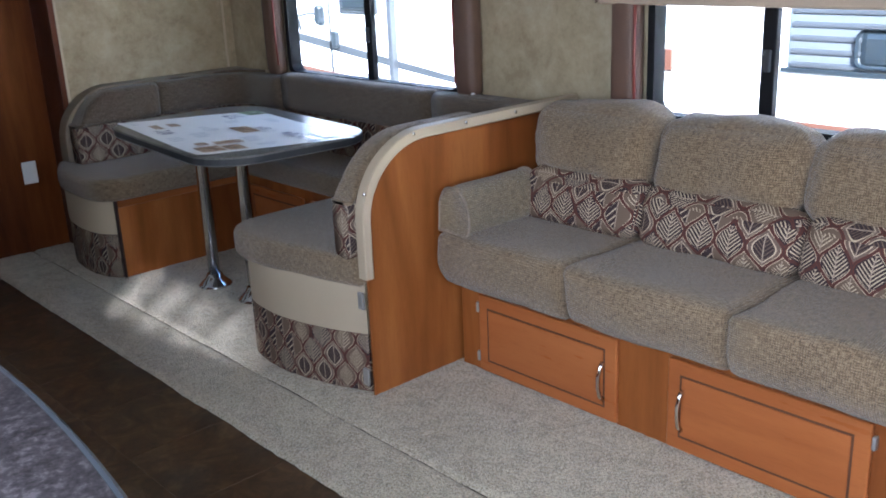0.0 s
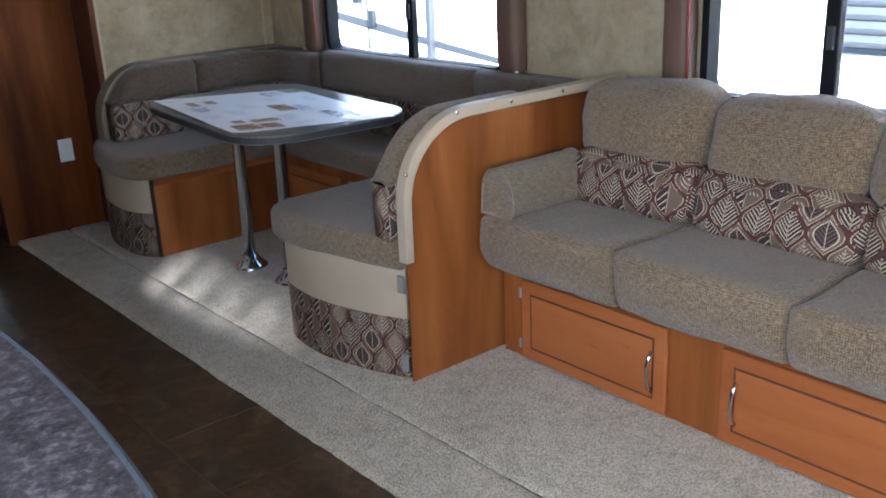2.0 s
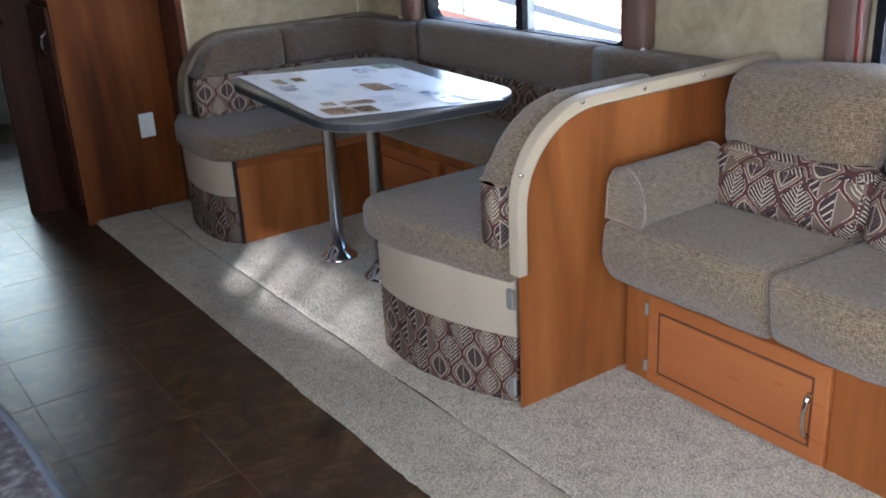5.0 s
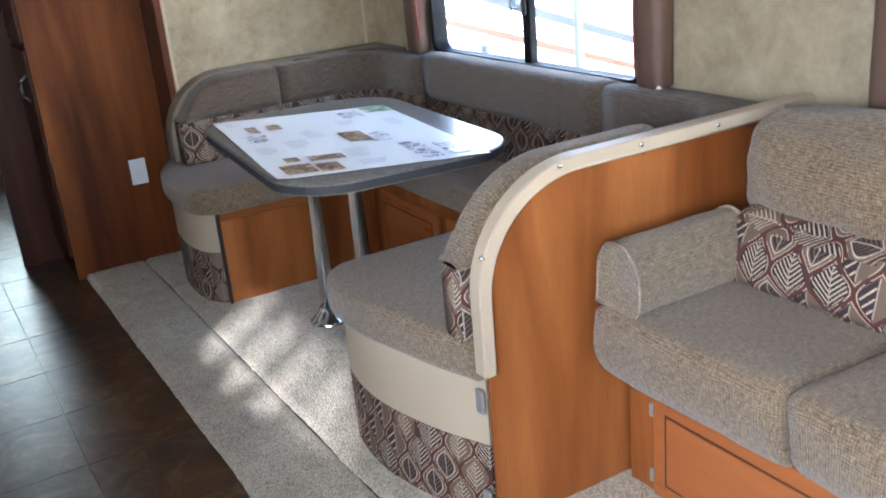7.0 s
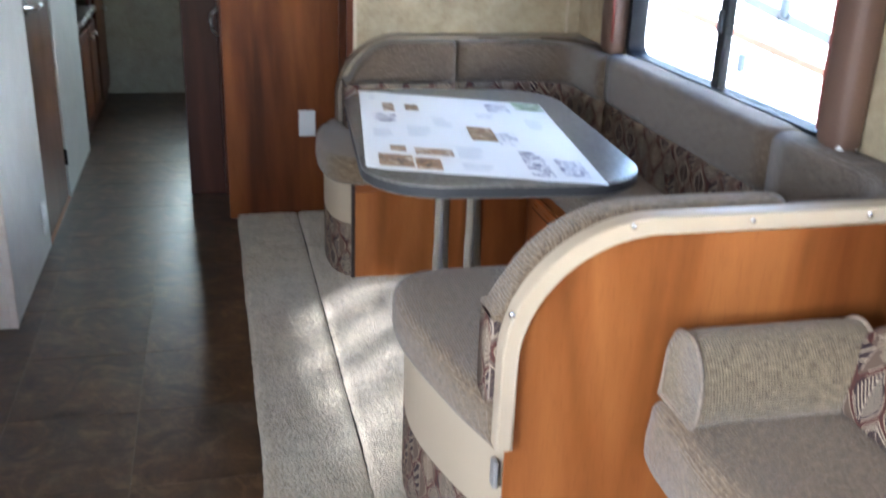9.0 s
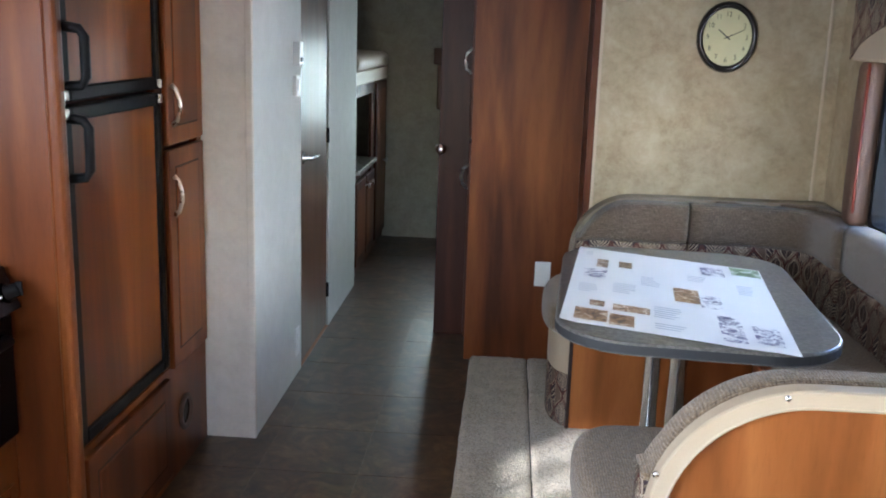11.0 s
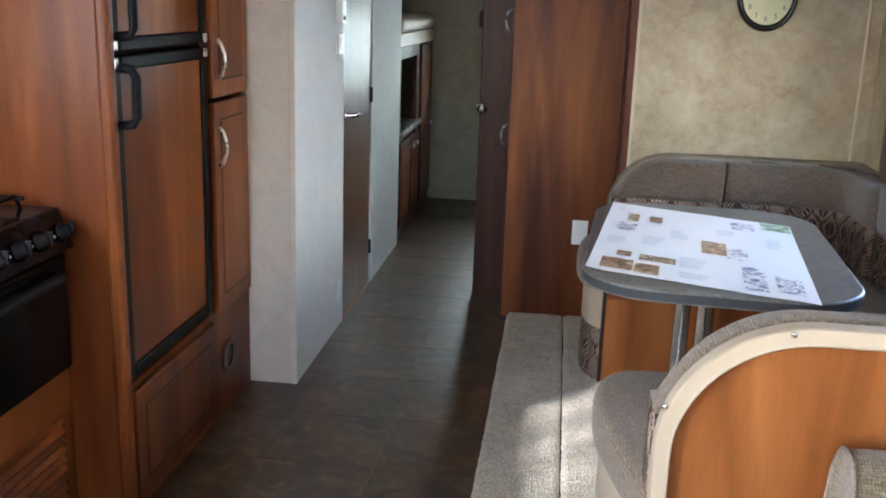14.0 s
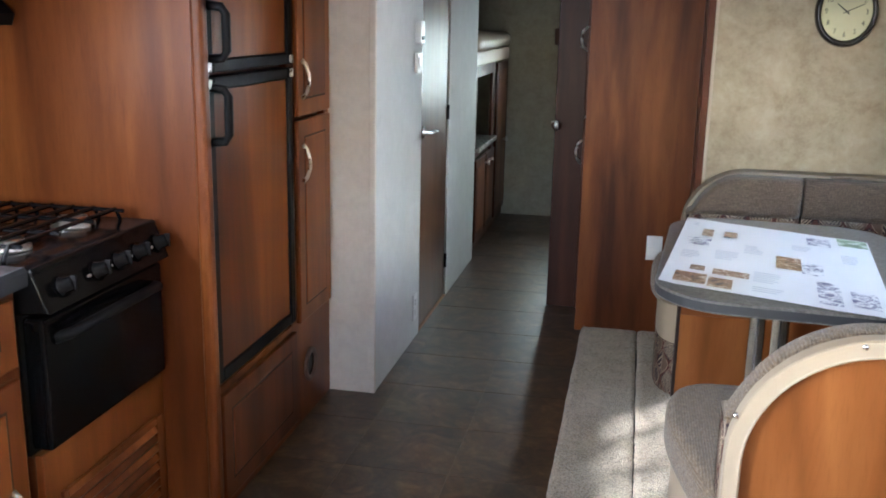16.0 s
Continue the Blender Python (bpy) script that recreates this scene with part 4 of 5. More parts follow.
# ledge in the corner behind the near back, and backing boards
part("corner_ledge", prism([(1.30, -2.44), (1.44, -2.25), (1.466, -2.10), (1.466, -2.56), (1.22, -2.555)], "z", 0.80, 0.868, 0.01), TWEED_SHADED, bench)
part("corner_fill", prism([(1.26, -0.285), (1.40, -0.34), (1.466, -0.50), (1.466, WALL_Y - 0.004), (1.0, WALL_Y - 0.004), (1.0, -0.29)], "z", 0.50, 0.855, 0.006), TWEED_SHADED, bench)
end = []
for s in range(13):
    a = radians(180 - 90 * s / 12)
    end.append((0.68 + 0.265 * math.cos(a), 0.60 + 0.258 * math.sin(a)))
part("far_back_board", prism([(0.415, 0.42)] + end + [(1.46, 0.858), (1.46, 0.42)], "y", -0.288, WALL_Y - 0.004, 0.008, 2), PIPING, bench, "taupe vinyl piped back edge")
part("side_back_board", box(1.458, 1.467, -2.1, -0.5, 0.42, 0.855), VINYL, bench)
part("window_clip", box(1.40, 1.455, -2.16, -2.08, 0.868, 0.884, 0.005), WHITEPL, bench, "small white plastic clip")

# panel between dinette and sofa
panel = thing("end_panel", (0.9, PY, 0), "cherry dinette end panel with beige vinyl edge", "panel")


def curve_xz(x, r, top):
    out = []
    for s in range(17):
        a = radians(180 - 90 * s / 16)
        out.append((x + r * 1.05 + r * 1.05 * math.cos(a), top - r + r * math.sin(a)))
    return out


outer = [(0.412, 0.45)] + curve_xz(0.412, 0.27, 0.908)
inner = [(0.440, 0.45)] + curve_xz(0.440, 0.245, 0.877)
part("wood_panel", prism([(0.439, 0.016)] + inner[1:] + [(1.465, 0.877), (1.465, 0.016)], "y", PY + 0.022, PY + 0.0295), CHERRY, panel)
band = bmesh.new()
rows = []
oo, ii = outer + [(1.465, 0.908)], inner + [(1.465, 0.877)]
for (ox, oz), (ix, iz) in zip(oo, ii):
    rows.append([band.verts.new(p) for p in ((ix, PY - 0.002, iz), (ix * 0.94 + ox * 0.06, PY - 0.0095, iz * 0.94 + oz * 0.06), (ix * 0.08 + ox * 0.92, PY - 0.0105, iz * 0.08 + oz * 0.92), (ox, PY - 0.005, oz), (ox, PY + 0.030, oz), (ix, PY + 0.030, iz))])
for r0, r1 in zip(rows, rows[1:]):
    for k in range(6):
        band.faces.new((r0[k], r0[(k + 1) % 6], r1[(k + 1) % 6], r1[k]))
band.faces.new(rows[0])
band.faces.new(rows[-1][::-1])
bmesh.ops.recalc_face_normals(band, faces=band.faces)
edge = part("vinyl_edge", band, VINYL, panel, "beige vinyl edge band")
for x, z in ((0.425, 0.735), (0.640, 0.893), (0.875, 0.893), (1.12, 0.893), (1.35, 0.893)):
    part("screw_cap", lathe([(0.001, -0.003), (0.005, -0.0025), (0.0065, 0.0), (0.0065, 0.004)], (x, PY - 0.012, z), "y", 10), CHROME, edge, "chrome screw cap", smooth=True)
part("piping", tube([(x, PY - 0.006, z) for x, z in ii], 0.0045, 8), VINYL, edge, smooth=True)
part("backing", prism([(0.46, 0.43)] + [(x + 0.02, z - 0.01) for x, z in inner[1:]] + [(1.46, 0.86), (1.46, 0.43)], "y", PY + 0.0305, PY + 0.055), CHERRY_DARK, panel)

# table
table = thing("dinette_table", (0.645, -1.46, 0), "dinette table with taupe laminate top on two chrome posts", "table")
TR = Matrix.Translation((0.672, -1.472, 0)) @ Matrix.Rotation(radians(-4.5), 4, "Z")
bm = prism(rounded(-0.364, 0.364, -0.560, 0.560, 0.20, 10), "z", 0.738, 0.773, 0.006, 2)
bm.transform(TR)
part("tabletop", bm, TABLETOP, table)
bm = prism(rounded(-0.3645, 0.3645, -0.5605, 0.5605, 0.20, 10), "z", 0.744, 0.766)
bm.transform(TR)
part("edge_band", bm, RUBBER, table, "dark T-moulding edge")
for x, y in ((0.647, -1.200), (0.674, -1.500)):
    leg = part("leg", lathe([(0.027, 0.03), (0.027, 0.71), (0.034, 0.712), (0.034, 0.74)], (x, y, 0), "z", 20), CHROME, table, "chrome table post", smooth=True)
    part("floor_socket", lathe([(0.001, 0.018), (0.078, 0.018), (0.078, 0.026), (0.070, 0.034), (0.040, 0.062), (0.034, 0.078), (0.028, 0.079)], (x, y, 0), "z", 24), CHROME, leg, "flared chrome floor socket", smooth=True)
    part("top_socket", lathe([(0.06, 0.735), (0.06, 0.728), (0.034, 0.712)], (x, y, 0), "z", 20), CHROME, leg, smooth=True)

# brochure on the table
paper_m = plain("white_glossy_paper", (0.82, 0.84, 0.86), 0.35, 0, 0.02, 20, 0.0)
sheet = thing("brochure", (0.64, -1.49, 0.775), "large white printed floor-plan sheet lying on the table", "brochure")
A, Bc, Cc, D = Vector((0.404, -0.945)), Vector((0.287, -1.858)), Vector((0.850, -2.070)), Vector((0.962, -1.195))


def on_sheet(u, v):
    """u along the aisle side to the window side, v from the far to the near edge."""
    p = (A * (1 - u) + D * u) * (1 - v) + (Bc * (1 - u) + Cc * u) * v
    return p


bm = bmesh.new()
N = 12
vs = [[bm.verts.new((*on_sheet(i / N, j / N), 0.7765 + 0.0015 * noise.noise(Vector((i * 0.5, j * 0.5, 0))) + (0.004 if (i == 0 and j == N) else 0))) for j in range(N + 1)] for i in range(N + 1)]
for i in range(N):
    for j in range(N):
        bm.faces.new((vs[i][j], vs[i][j + 1], vs[i + 1][j + 1], vs[i + 1][j]))
bmesh.ops.recalc_face_normals(bm, faces=bm.faces)
ex = bmesh.ops.extrude_face_region(bm, geom=bm.faces[:])
for g in ex["geom"]:
    if isinstance(g, bmesh.types.BMVert):
        g.co.z += 0.0008
part("paper", bm, paper_m, sheet, smooth=False)


def print_quad(name, u0, u1, v0, v1, material, h=0.0):
    bm = bmesh.new()
    k = 4
    g = [[bm.verts.new((*on_sheet(u0 + (u1 - u0) * i / k, v0 + (v1 - v0) * j / k), 0.7800 + h)) for j in range(k + 1)] for i in range(k + 1)]
    for i in range(k):
        for j in range(k):
            bm.faces.new((g[i][j], g[i][j + 1], g[i + 1][j + 1], g[i + 1][j]))
    bmesh.ops.recalc_face_normals(bm, faces=bm.faces)
    part(name, bm, material, sheet)


def picture_mat(name, stops, s):
    m, nt, b = shader(name, 0.3)
    f = noise_tex(nt, coords(nt), s, 4, 0.7, 1.0)
    nt.links.new(ramp(nt, f, stops), b.inputs["Base Color"])
    return m


PHOTO = picture_mat("printed_interior_photo", [(0.35, (0.05, 0.025, 0.015)), (0.5, (0.32, 0.17, 0.08)), (0.6, (0.55, 0.45, 0.34)), (0.7, (0.75, 0.70, 0.62))], 30)
PHOTO_G = picture_mat("printed_exterior_photo", [(0.35, (0.05, 0.10, 0.05)), (0.5, (0.25, 0.40, 0.22)), (0.62, (0.70, 0.75, 0.72)), (0.75, (0.35, 0.45, 0.60))], 26)
PHOTO_B = picture_mat("printed_plan_drawing", [(0.40, (0.06, 0.07, 0.20)), (0.47, (0.45, 0.47, 0.55)), (0.54, (0.80, 0.82, 0.85)), (0.8, (0.85, 0.86, 0.88))], 34)
INK = plain("grey_ink", (0.52, 0.56, 0.62), 0.5)
for u0, u1, v0, v1, m in ((0.06, 0.21, 0.85, 0.97, PHOTO), (0.22, 0.33, 0.87, 0.98, PHOTO), (0.12, 0.19, 0.75, 0.81, PHOTO), (0.23, 0.40, 0.76, 0.83, PHOTO), (0.52, 0.64, 0.45, 0.62, PHOTO), (0.64, 0.74, 0.50, 0.65, PHOTO_B), (0.12, 0.18, 0.18, 0.30, PHOTO), (0.24, 0.31, 0.18, 0.27, PHOTO), (0.05, 0.18, 0.34, 0.46, PHOTO_B), (0.84, 0.99, 0.02, 0.14, PHOTO_G), (0.68, 0.80, 0.08, 0.20, PHOTO_B), (0.70, 0.80, 0.72, 0.97, PHOTO_B), (0.84, 0.95, 0.78, 0.95, PHOTO_B)):
    print_quad("printed_picture", u0, u1, v0, v1, m)
random.seed(4)
for u0, v0, rows_, w in ((0.05, 0.08, 3, 0.05), (0.36, 0.36, 6, 0.10), (0.48, 0.34, 6, 0.0), (0.22, 0.5, 6, 0.12), (0.05, 0.56, 5, 0.10), (0.42, 0.72, 6, 0.14), (0.60, 0.25, 4, 0.1), (0.84, 0.3, 6, 0.08), (0.42, 0.9, 3, 0.16)):
    for k in range(rows_):
        ww = w * random.uniform(0.6, 1.0)
        if ww > 0.01:
            print_quad("text_bar", u0, u0 + ww, v0 + k * 0.022, v0 + k * 0.022 + 0.007, INK)


# ---- sofa ----
sofa = thing("sofa", (1.1, -3.45, 0), "taupe tweed sofa with leaf-print lumbar cushions on a cherry storage base", "sofa")
SXF = 0.845
part("base", box(SXF, 1.46, -4.38, PY - 0.003, 0.016, 0.345), CHERRY_DARK, sofa)
part("face_frame", box(SXF - 0.012, SXF - 0.0005, -4.38, PY - 0.003, 0.016, 0.343, 0.002), CHERRY, sofa)
cabinet_door_x(sofa, SXF - 0.012, -3.352, -2.757, 0.030, 0.314, -3.302, -2.751)
cabinet_door_x(sofa, SXF - 0.012, -4.130, -3.537, 0.030, 0.314, -3.589, -4.136)


def tuck(v):
    """Draws the lower front edge of a seat cushion in under it."""
    k = max(0.0, 0.45 - v.z) / 0.10
    return Vector((v.x + 0.045 * k * k * max(0.0, 1 - (v.x - 0.706) / 0.25), v.y, v.z + 0.006 * k * noise.noise(Vector((v.y * 9, 1, 0)))))


for i, (y0, y1) in enumerate(((-3.218, -2.662), (-3.772, -3.220), (-4.37, -3.774))):
    part("seat_cushion", cushion(0.706, 1.20, y0, y1, 0.350, 0.545, 0.030, (0.010, 0.001, 0.010), 18, 0.008, i, taper=tuck), TWEED, sofa, smooth=True)


def lean(v):
    """Leans back towards the wall with height."""
    return Vector((v.x + (v.z - 0.5) * 0.28, v.y, v.z))


for i, (y0, y1) in enumerate(((-3.208, -2.700), (-3.728, -3.218), (-4.30, -3.738))):
    part("back_cushion", cushion(1.065, 1.245, y0, y1, 0.680, 0.925, 0.066, (0.034, 0.006, 0.014), 20, 0.012, i + 5, taper=lean), TWEED, sofa, smooth=True)
    part("back_pad", cushion(1.13, 1.25, y0 + 0.02, y1 - 0.02, 0.50, 0.72, 0.03, (0, 0, 0), 6, 0.004, i, taper=lean), TWEED_SHADED, sofa, smooth=True)
for i, (y0, y1) in enumerate(((-3.245, -2.735), (-3.785, -3.235), (-4.36, -3.775))):
    c = single("lumbar_pillow", cushion(1.015, 1.135, y0, y1, 0.534, 0.718, 0.055, (0.022, 0.0, 0.006), 14, 0.008, i + 11, taper=lean), LEAF, "long leaf-print lumbar pillow in brown, rust and cream", "pillow", "lumbar pillows", smooth=True)

# bolster against the panel: flat below, round above
bol = thing("bolster_pillow", (1.04, -2.73, 0.539), "short taupe tweed bolster with twisted cord piping", "pillow")


def bolster_ring(x, k=1.0):
    """Flat against the panel and the seat, rounded over towards the room."""
    ring = []
    y0, z0, w, h = -2.664, 0.550, 0.142, 0.152
    pts = [(0.0, 0.0), (0.0, 0.3), (0.0, 0.6)]
    for i in range(1, 7):
        a = radians(15 * i)
        pts.append((0.38 - 0.38 * math.cos(a), 0.6 + 0.4 * math.sin(a)))
    for i in range(1, 11):
        a = radians(9 * i)
        pts.append((0.38 + 0.62 * math.sin(a), 0.25 + 0.75 * math.cos(a)))
    pts += [(0.99, 0.1), (0.93, 0.0), (0.6, 0.0), (0.3, 0.0)]
    for u, v in pts:
        u, v = 0.5 + (u - 0.5) * k, 0.45 + (v - 0.45) * k
        q = 0.005 * noise.noise(Vector((x * 9, u * 3, v * 3)))
        ring.append(Vector((x + 0.012 * (v - 0.4), y0 - w * u + q, z0 + h * v + q)))
    return ring


part("cover", loft([bolster_ring(0.738, 0.90), bolster_ring(0.733, 0.97)] + [bolster_ring(0.736 + 0.362 * i / 20) for i in range(21)] + [bolster_ring(1.104, 0.93)]), TWEED_FINE, bol, smooth=True)
cord = plain("speckled_cord", (0.27, 0.21, 0.155), 0.8, 0, 0.85, 160, 0.5)
for x in (0.737, 1.096):
    ring = bolster_ring(x, 1.01)
    part("piping", tube(ring + [ring[0]], 0.0052, 6), cord, bol, "twisted cord piping", smooth=True)

# ---- clock ----
CXK, CZK = 1.003, 1.518
clock = thing("wall_clock", (CXK, WALL_Y, CZK), "round wall clock with dark rim and cream dial", "clock")
part("rim", lathe([(0.001, 0.0), (0.128, 0.0), (0.132, -0.012), (0.126, -0.030), (0.116, -0.036), (0.108, -0.030), (0.106, -0.016), (0.001, -0.016)], (CXK, WALL_Y, CZK), "y", 40), plain("bronze_black_rim", (0.018, 0.014, 0.012), 0.22), clock, smooth=True)
dial = part("dial", lathe([(0.001, -0.0165), (0.1065, -0.0165), (0.1065, -0.018), (0.001, -0.018)], (CXK, WALL_Y, CZK), "y", 40), plain("aged_cream_dial", (0.50, 0.47, 0.27), 0.5, 0, 0.1, 20), clock, "cream dial")
INKB = plain("black_ink", (0.02, 0.018, 0.015), 0.5)


def text_mesh(name, body, size, m, material, parent):
    cu = bpy.data.curves.new(name, "FONT")
    cu.body, cu.size, cu.align_x, cu.align_y, cu.extrude = body, size, "CENTER", "CENTER", 0.0004
    tmp = bpy.data.objects.new(name, cu)
    scene.collection.objects.link(tmp)
    dg = bpy.context.evaluated_depsgraph_get()
    me = bpy.data.meshes.new_from_object(tmp.evaluated_get(dg))
    bpy.data.objects.remove(tmp)
    bm = bmesh.new()
    bm.from_mesh(me)
    bpy.data.meshes.remove(me)
    bm.transform(m)
    return part(name, bm, material, parent)


for h in range(1, 13):
    a = radians(90 - 30 * h)
    text_mesh("numeral", str(h), 0.027, pose(CXK + 0.084 * math.cos(a), WALL_Y - 0.0185, CZK + 0.084 * math.sin(a), 90, 0, 0), INKB, dial)
for name, ang, ln, w in (("hour_hand", 305, 0.05, 0.006), ("minute_hand", 68, 0.078, 0.0045)):
    a = radians(90 - ang)
    d = Vector((math.cos(a), 0, math.sin(a)))
    p = Vector((CXK, WALL_Y - 0.021, CZK))
    n = Vector((-d.z, 0, d.x)) * w
    bm = loft([[p - d * 0.015 + n * 0.5, p - d * 0.015 - n * 0.5, p - d * 0.015 - n * 0.5 + Vector((0, 0.001, 0)), p - d * 0.015 + n * 0.5 + Vector((0, 0.001, 0))], [p + d * ln + n * 0.3, p + d * ln - n * 0.3, p + d * ln - n * 0.3 + Vector((0, 0.001, 0)), p + d * ln + n * 0.3 + Vector((0, 0.001, 0))]])
    part(name, bm, INKB, dial)

clock.scale = (0.93, 1.0, 1.085)      # an upright oval

# ---- kitchen ----
FX = -0.935          # face of the refrigerator cabinet
tall = thing("refrigerator_cabinet", (-1.28, -1.55, 0), "tall cherry cabinet around the refrigerator with narrow pantry doors", "cabinet")
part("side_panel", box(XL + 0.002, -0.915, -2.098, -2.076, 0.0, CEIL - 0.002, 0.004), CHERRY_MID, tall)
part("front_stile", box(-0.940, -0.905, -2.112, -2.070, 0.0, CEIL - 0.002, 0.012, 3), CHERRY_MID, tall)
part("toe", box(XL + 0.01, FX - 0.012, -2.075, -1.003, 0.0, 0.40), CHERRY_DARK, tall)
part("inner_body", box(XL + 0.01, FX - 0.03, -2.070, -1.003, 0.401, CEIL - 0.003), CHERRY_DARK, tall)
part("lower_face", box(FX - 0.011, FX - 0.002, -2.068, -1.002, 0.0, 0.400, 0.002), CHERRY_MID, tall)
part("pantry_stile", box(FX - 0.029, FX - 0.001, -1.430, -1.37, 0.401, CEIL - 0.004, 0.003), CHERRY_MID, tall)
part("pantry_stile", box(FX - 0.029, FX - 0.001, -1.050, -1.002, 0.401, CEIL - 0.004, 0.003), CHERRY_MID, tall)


def panel_door(parent, y0, y1, z0, z1, x, handle=None):
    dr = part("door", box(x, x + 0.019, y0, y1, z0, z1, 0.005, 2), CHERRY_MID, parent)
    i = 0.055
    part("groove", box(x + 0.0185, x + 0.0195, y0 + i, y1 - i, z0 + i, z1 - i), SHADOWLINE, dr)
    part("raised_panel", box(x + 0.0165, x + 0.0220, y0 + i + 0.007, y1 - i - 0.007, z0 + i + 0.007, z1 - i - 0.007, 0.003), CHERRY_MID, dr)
    if handle:
        hy, hz = handle
        part("handle", tube([(x + 0.019, hy, hz - 0.062), (x + 0.034, hy, hz - 0.05), (x + 0.046, hy, hz - 0.015), (x + 0.046, hy, hz + 0.015), (x + 0.034, hy, hz + 0.05), (x + 0.019, hy, hz + 0.062)], [0.009, 0.007, 0.006, 0.006, 0.007, 0.009], 8), STEEL, dr, "brushed nickel bow handle", smooth=True)
    return dr


panel_door(tall, -1.378, -1.040, 0.395, 1.112, FX, (-1.338, 0.965))
panel_door(tall, -1.378, -1.040, 1.126, 1.86, FX, (-1.338, 1.250))
panel_door(tall, -2.036, -1.420, 0.045, 0.382, FX)
ventr = part("furnace_vent", lathe([(0.045, 0.0), (0.062, 0.0), (0.064, 0.006), (0.056, 0.012), (0.045, 0.010), (0.043, -0.004)], (FX, -1.245, 0.198), "x", 24), BROWNCLOTH, tall, "round brown vent ring", smooth=True)
part("vent_hole", lathe([(0.001, 0.0), (0.044, 0.0), (0.044, 0.002), (0.001, 0.002)], (FX, -1.245, 0.198), "x", 20), GLOSSBLACK, ventr)

fridge = thing("refrigerator", (-0.96, -1.745, 0.44), "two-door RV refrigerator with cherry panels and black frames", "refrigerator")
FYa, FYb, ZS = -2.076, -1.438, 1.300


def fridge_door(z0, z1, hz0, hz1):
    f = 0.036
    d = part("door", box(FX - 0.025, FX + 0.012, FYa + f * 0.6, FYb - f * 0.6, z0 + f * 0.6, z1 - f * 0.6), CHERRY_MID, fridge, "cherry door panel")
    for e in ((FYa, FYa + f * 1.3, z0, z1), (FYb - f, FYb, z0, z1), (FYa + f * 1.3, FYb - f, z0, z0 + f), (FYa + f * 1.3, FYb - f, z1 - f, z1)):
        part("frame_rail", box(FX - 0.028, FX + 0.022, *e, 0.005), BLACK, d, "black door frame")
    y = FYa + 0.028
    part("handle", tube([(FX + 0.02, y, hz0), (FX + 0.055, y + 0.005, hz0 + 0.004), (FX + 0.066, y + 0.008, hz0 + 0.022), (FX + 0.066, y + 0.008, hz1 - 0.022), (FX + 0.055, y + 0.005, hz1 - 0.004), (FX + 0.02, y, hz1)], 0.0125, 10), BLACKPLASTIC, d, "black pull handle", smooth=True)
    return d


fridge_door(0.428, ZS - 0.006, 1.122, 1.268)
fridge_door(ZS + 0.006, 1.86, 1.343, 1.482)
for y in (FYa + 0.012, FYb - 0.012):
    for z in (ZS - 0.022, ZS + 0.022):
        part("hinge_cap", box(FX + 0.018, FX + 0.028, y - 0.012, y + 0.012, z - 0.013, z + 0.013, 0.003), STEEL, fridge, "bright hinge cap")

SF = -1.07           # front of stove and base cabinets
CY0 = -4.36          # near end of the counter
stove = thing("gas_range", (-1.33, -2.38, 0.9), "black gas range with four knobs and oven", "stove")
SY0, SY1 = -2.665, -2.112
part("cooktop", box(XL + 0.05, SF + 0.012, SY0, SY1, 0.890, 0.916, 0.008, 3), ENAMEL, stove, "glossy black cooktop")
front = part("control_panel", prism([(SF - 0.05, 0.885), (SF + 0.012, 0.900), (SF + 0.046, 0.815), (SF - 0.05, 0.805)], "y", SY0, SY1, 0.004), ENAMEL, stove)
for i, y in enumerate((-2.585, -2.44, -2.345, -2.25, -2.145)):
    c = Vector((SF + 0.030, y, 0.858))
    bm = lathe([(0.001, 0.0), (0.026, 0.0), (0.026, 0.006), (0.019, 0.010), (0.017, 0.030), (0.001, 0.031)], (0, 0, 0), "x", 18)
    bm.transform(Matrix.Translation(c) @ Matrix.Rotation(radians(-21), 4, "Y"))
    k = part("knob", bm, KNOBBLACK, stove, "black control knob", smooth=True)
    tick = part("pointer", box(SF + 0.052, SF + 0.066, y - 0.003, y + 0.003, 0.852, 0.886), BLACKPLASTIC, k)
    if i:
        part("dial_mark", box(SF + 0.030, SF + 0.034, y - 0.045, y - 0.033, 0.852, 0.858), WHITEPL, front, "tiny white marks")
oven = part("oven_door", box(SF - 0.03, SF + 0.024, SY0 + 0.006, SY1 - 0.006, 0.485, 0.800, 0.010, 3), GLOSSBLACK, stove, "glossy black oven door")
part("oven_handle", tube([(SF + 0.02, SY0 + 0.05, 0.742), (SF + 0.05, SY0 + 0.08, 0.752), (SF + 0.062, (SY0 + SY1) / 2, 0.760), (SF + 0.05, SY1 - 0.08, 0.752), (SF + 0.02, SY1 - 0.05, 0.742)], 0.014, 10), BLACKPLASTIC, oven, "curved black handle", smooth=True)
part("oven_body", box(XL + 0.05, SF - 0.031, SY0 + 0.002, SY1 - 0.002, 0.47, 0.889), BLACK, stove)
for gx, gy in ((-1.22, -2.25), (-1.22, -2.52), (-1.44, -2.38)):
    bnr = part("burner", lathe([(0.001, 0.916), (0.055, 0.916), (0.055, 0.924), (0.040, 0.930), (0.038, 0.940), (0.001, 0.942)], (gx, gy, 0), "z", 20), STEEL, stove, "bright burner cap", smooth=True)
for i in range(7):
    x = -1.52 + 0.062 * i
    part("grate_bar", tube([(x, SY0 + 0.03, 0.918), (x, SY0 + 0.05, 0.948), (x, SY1 - 0.05, 0.948), (x, SY1 - 0.03, 0.918)], 0.0055, 6), KNOBBLACK, stove)
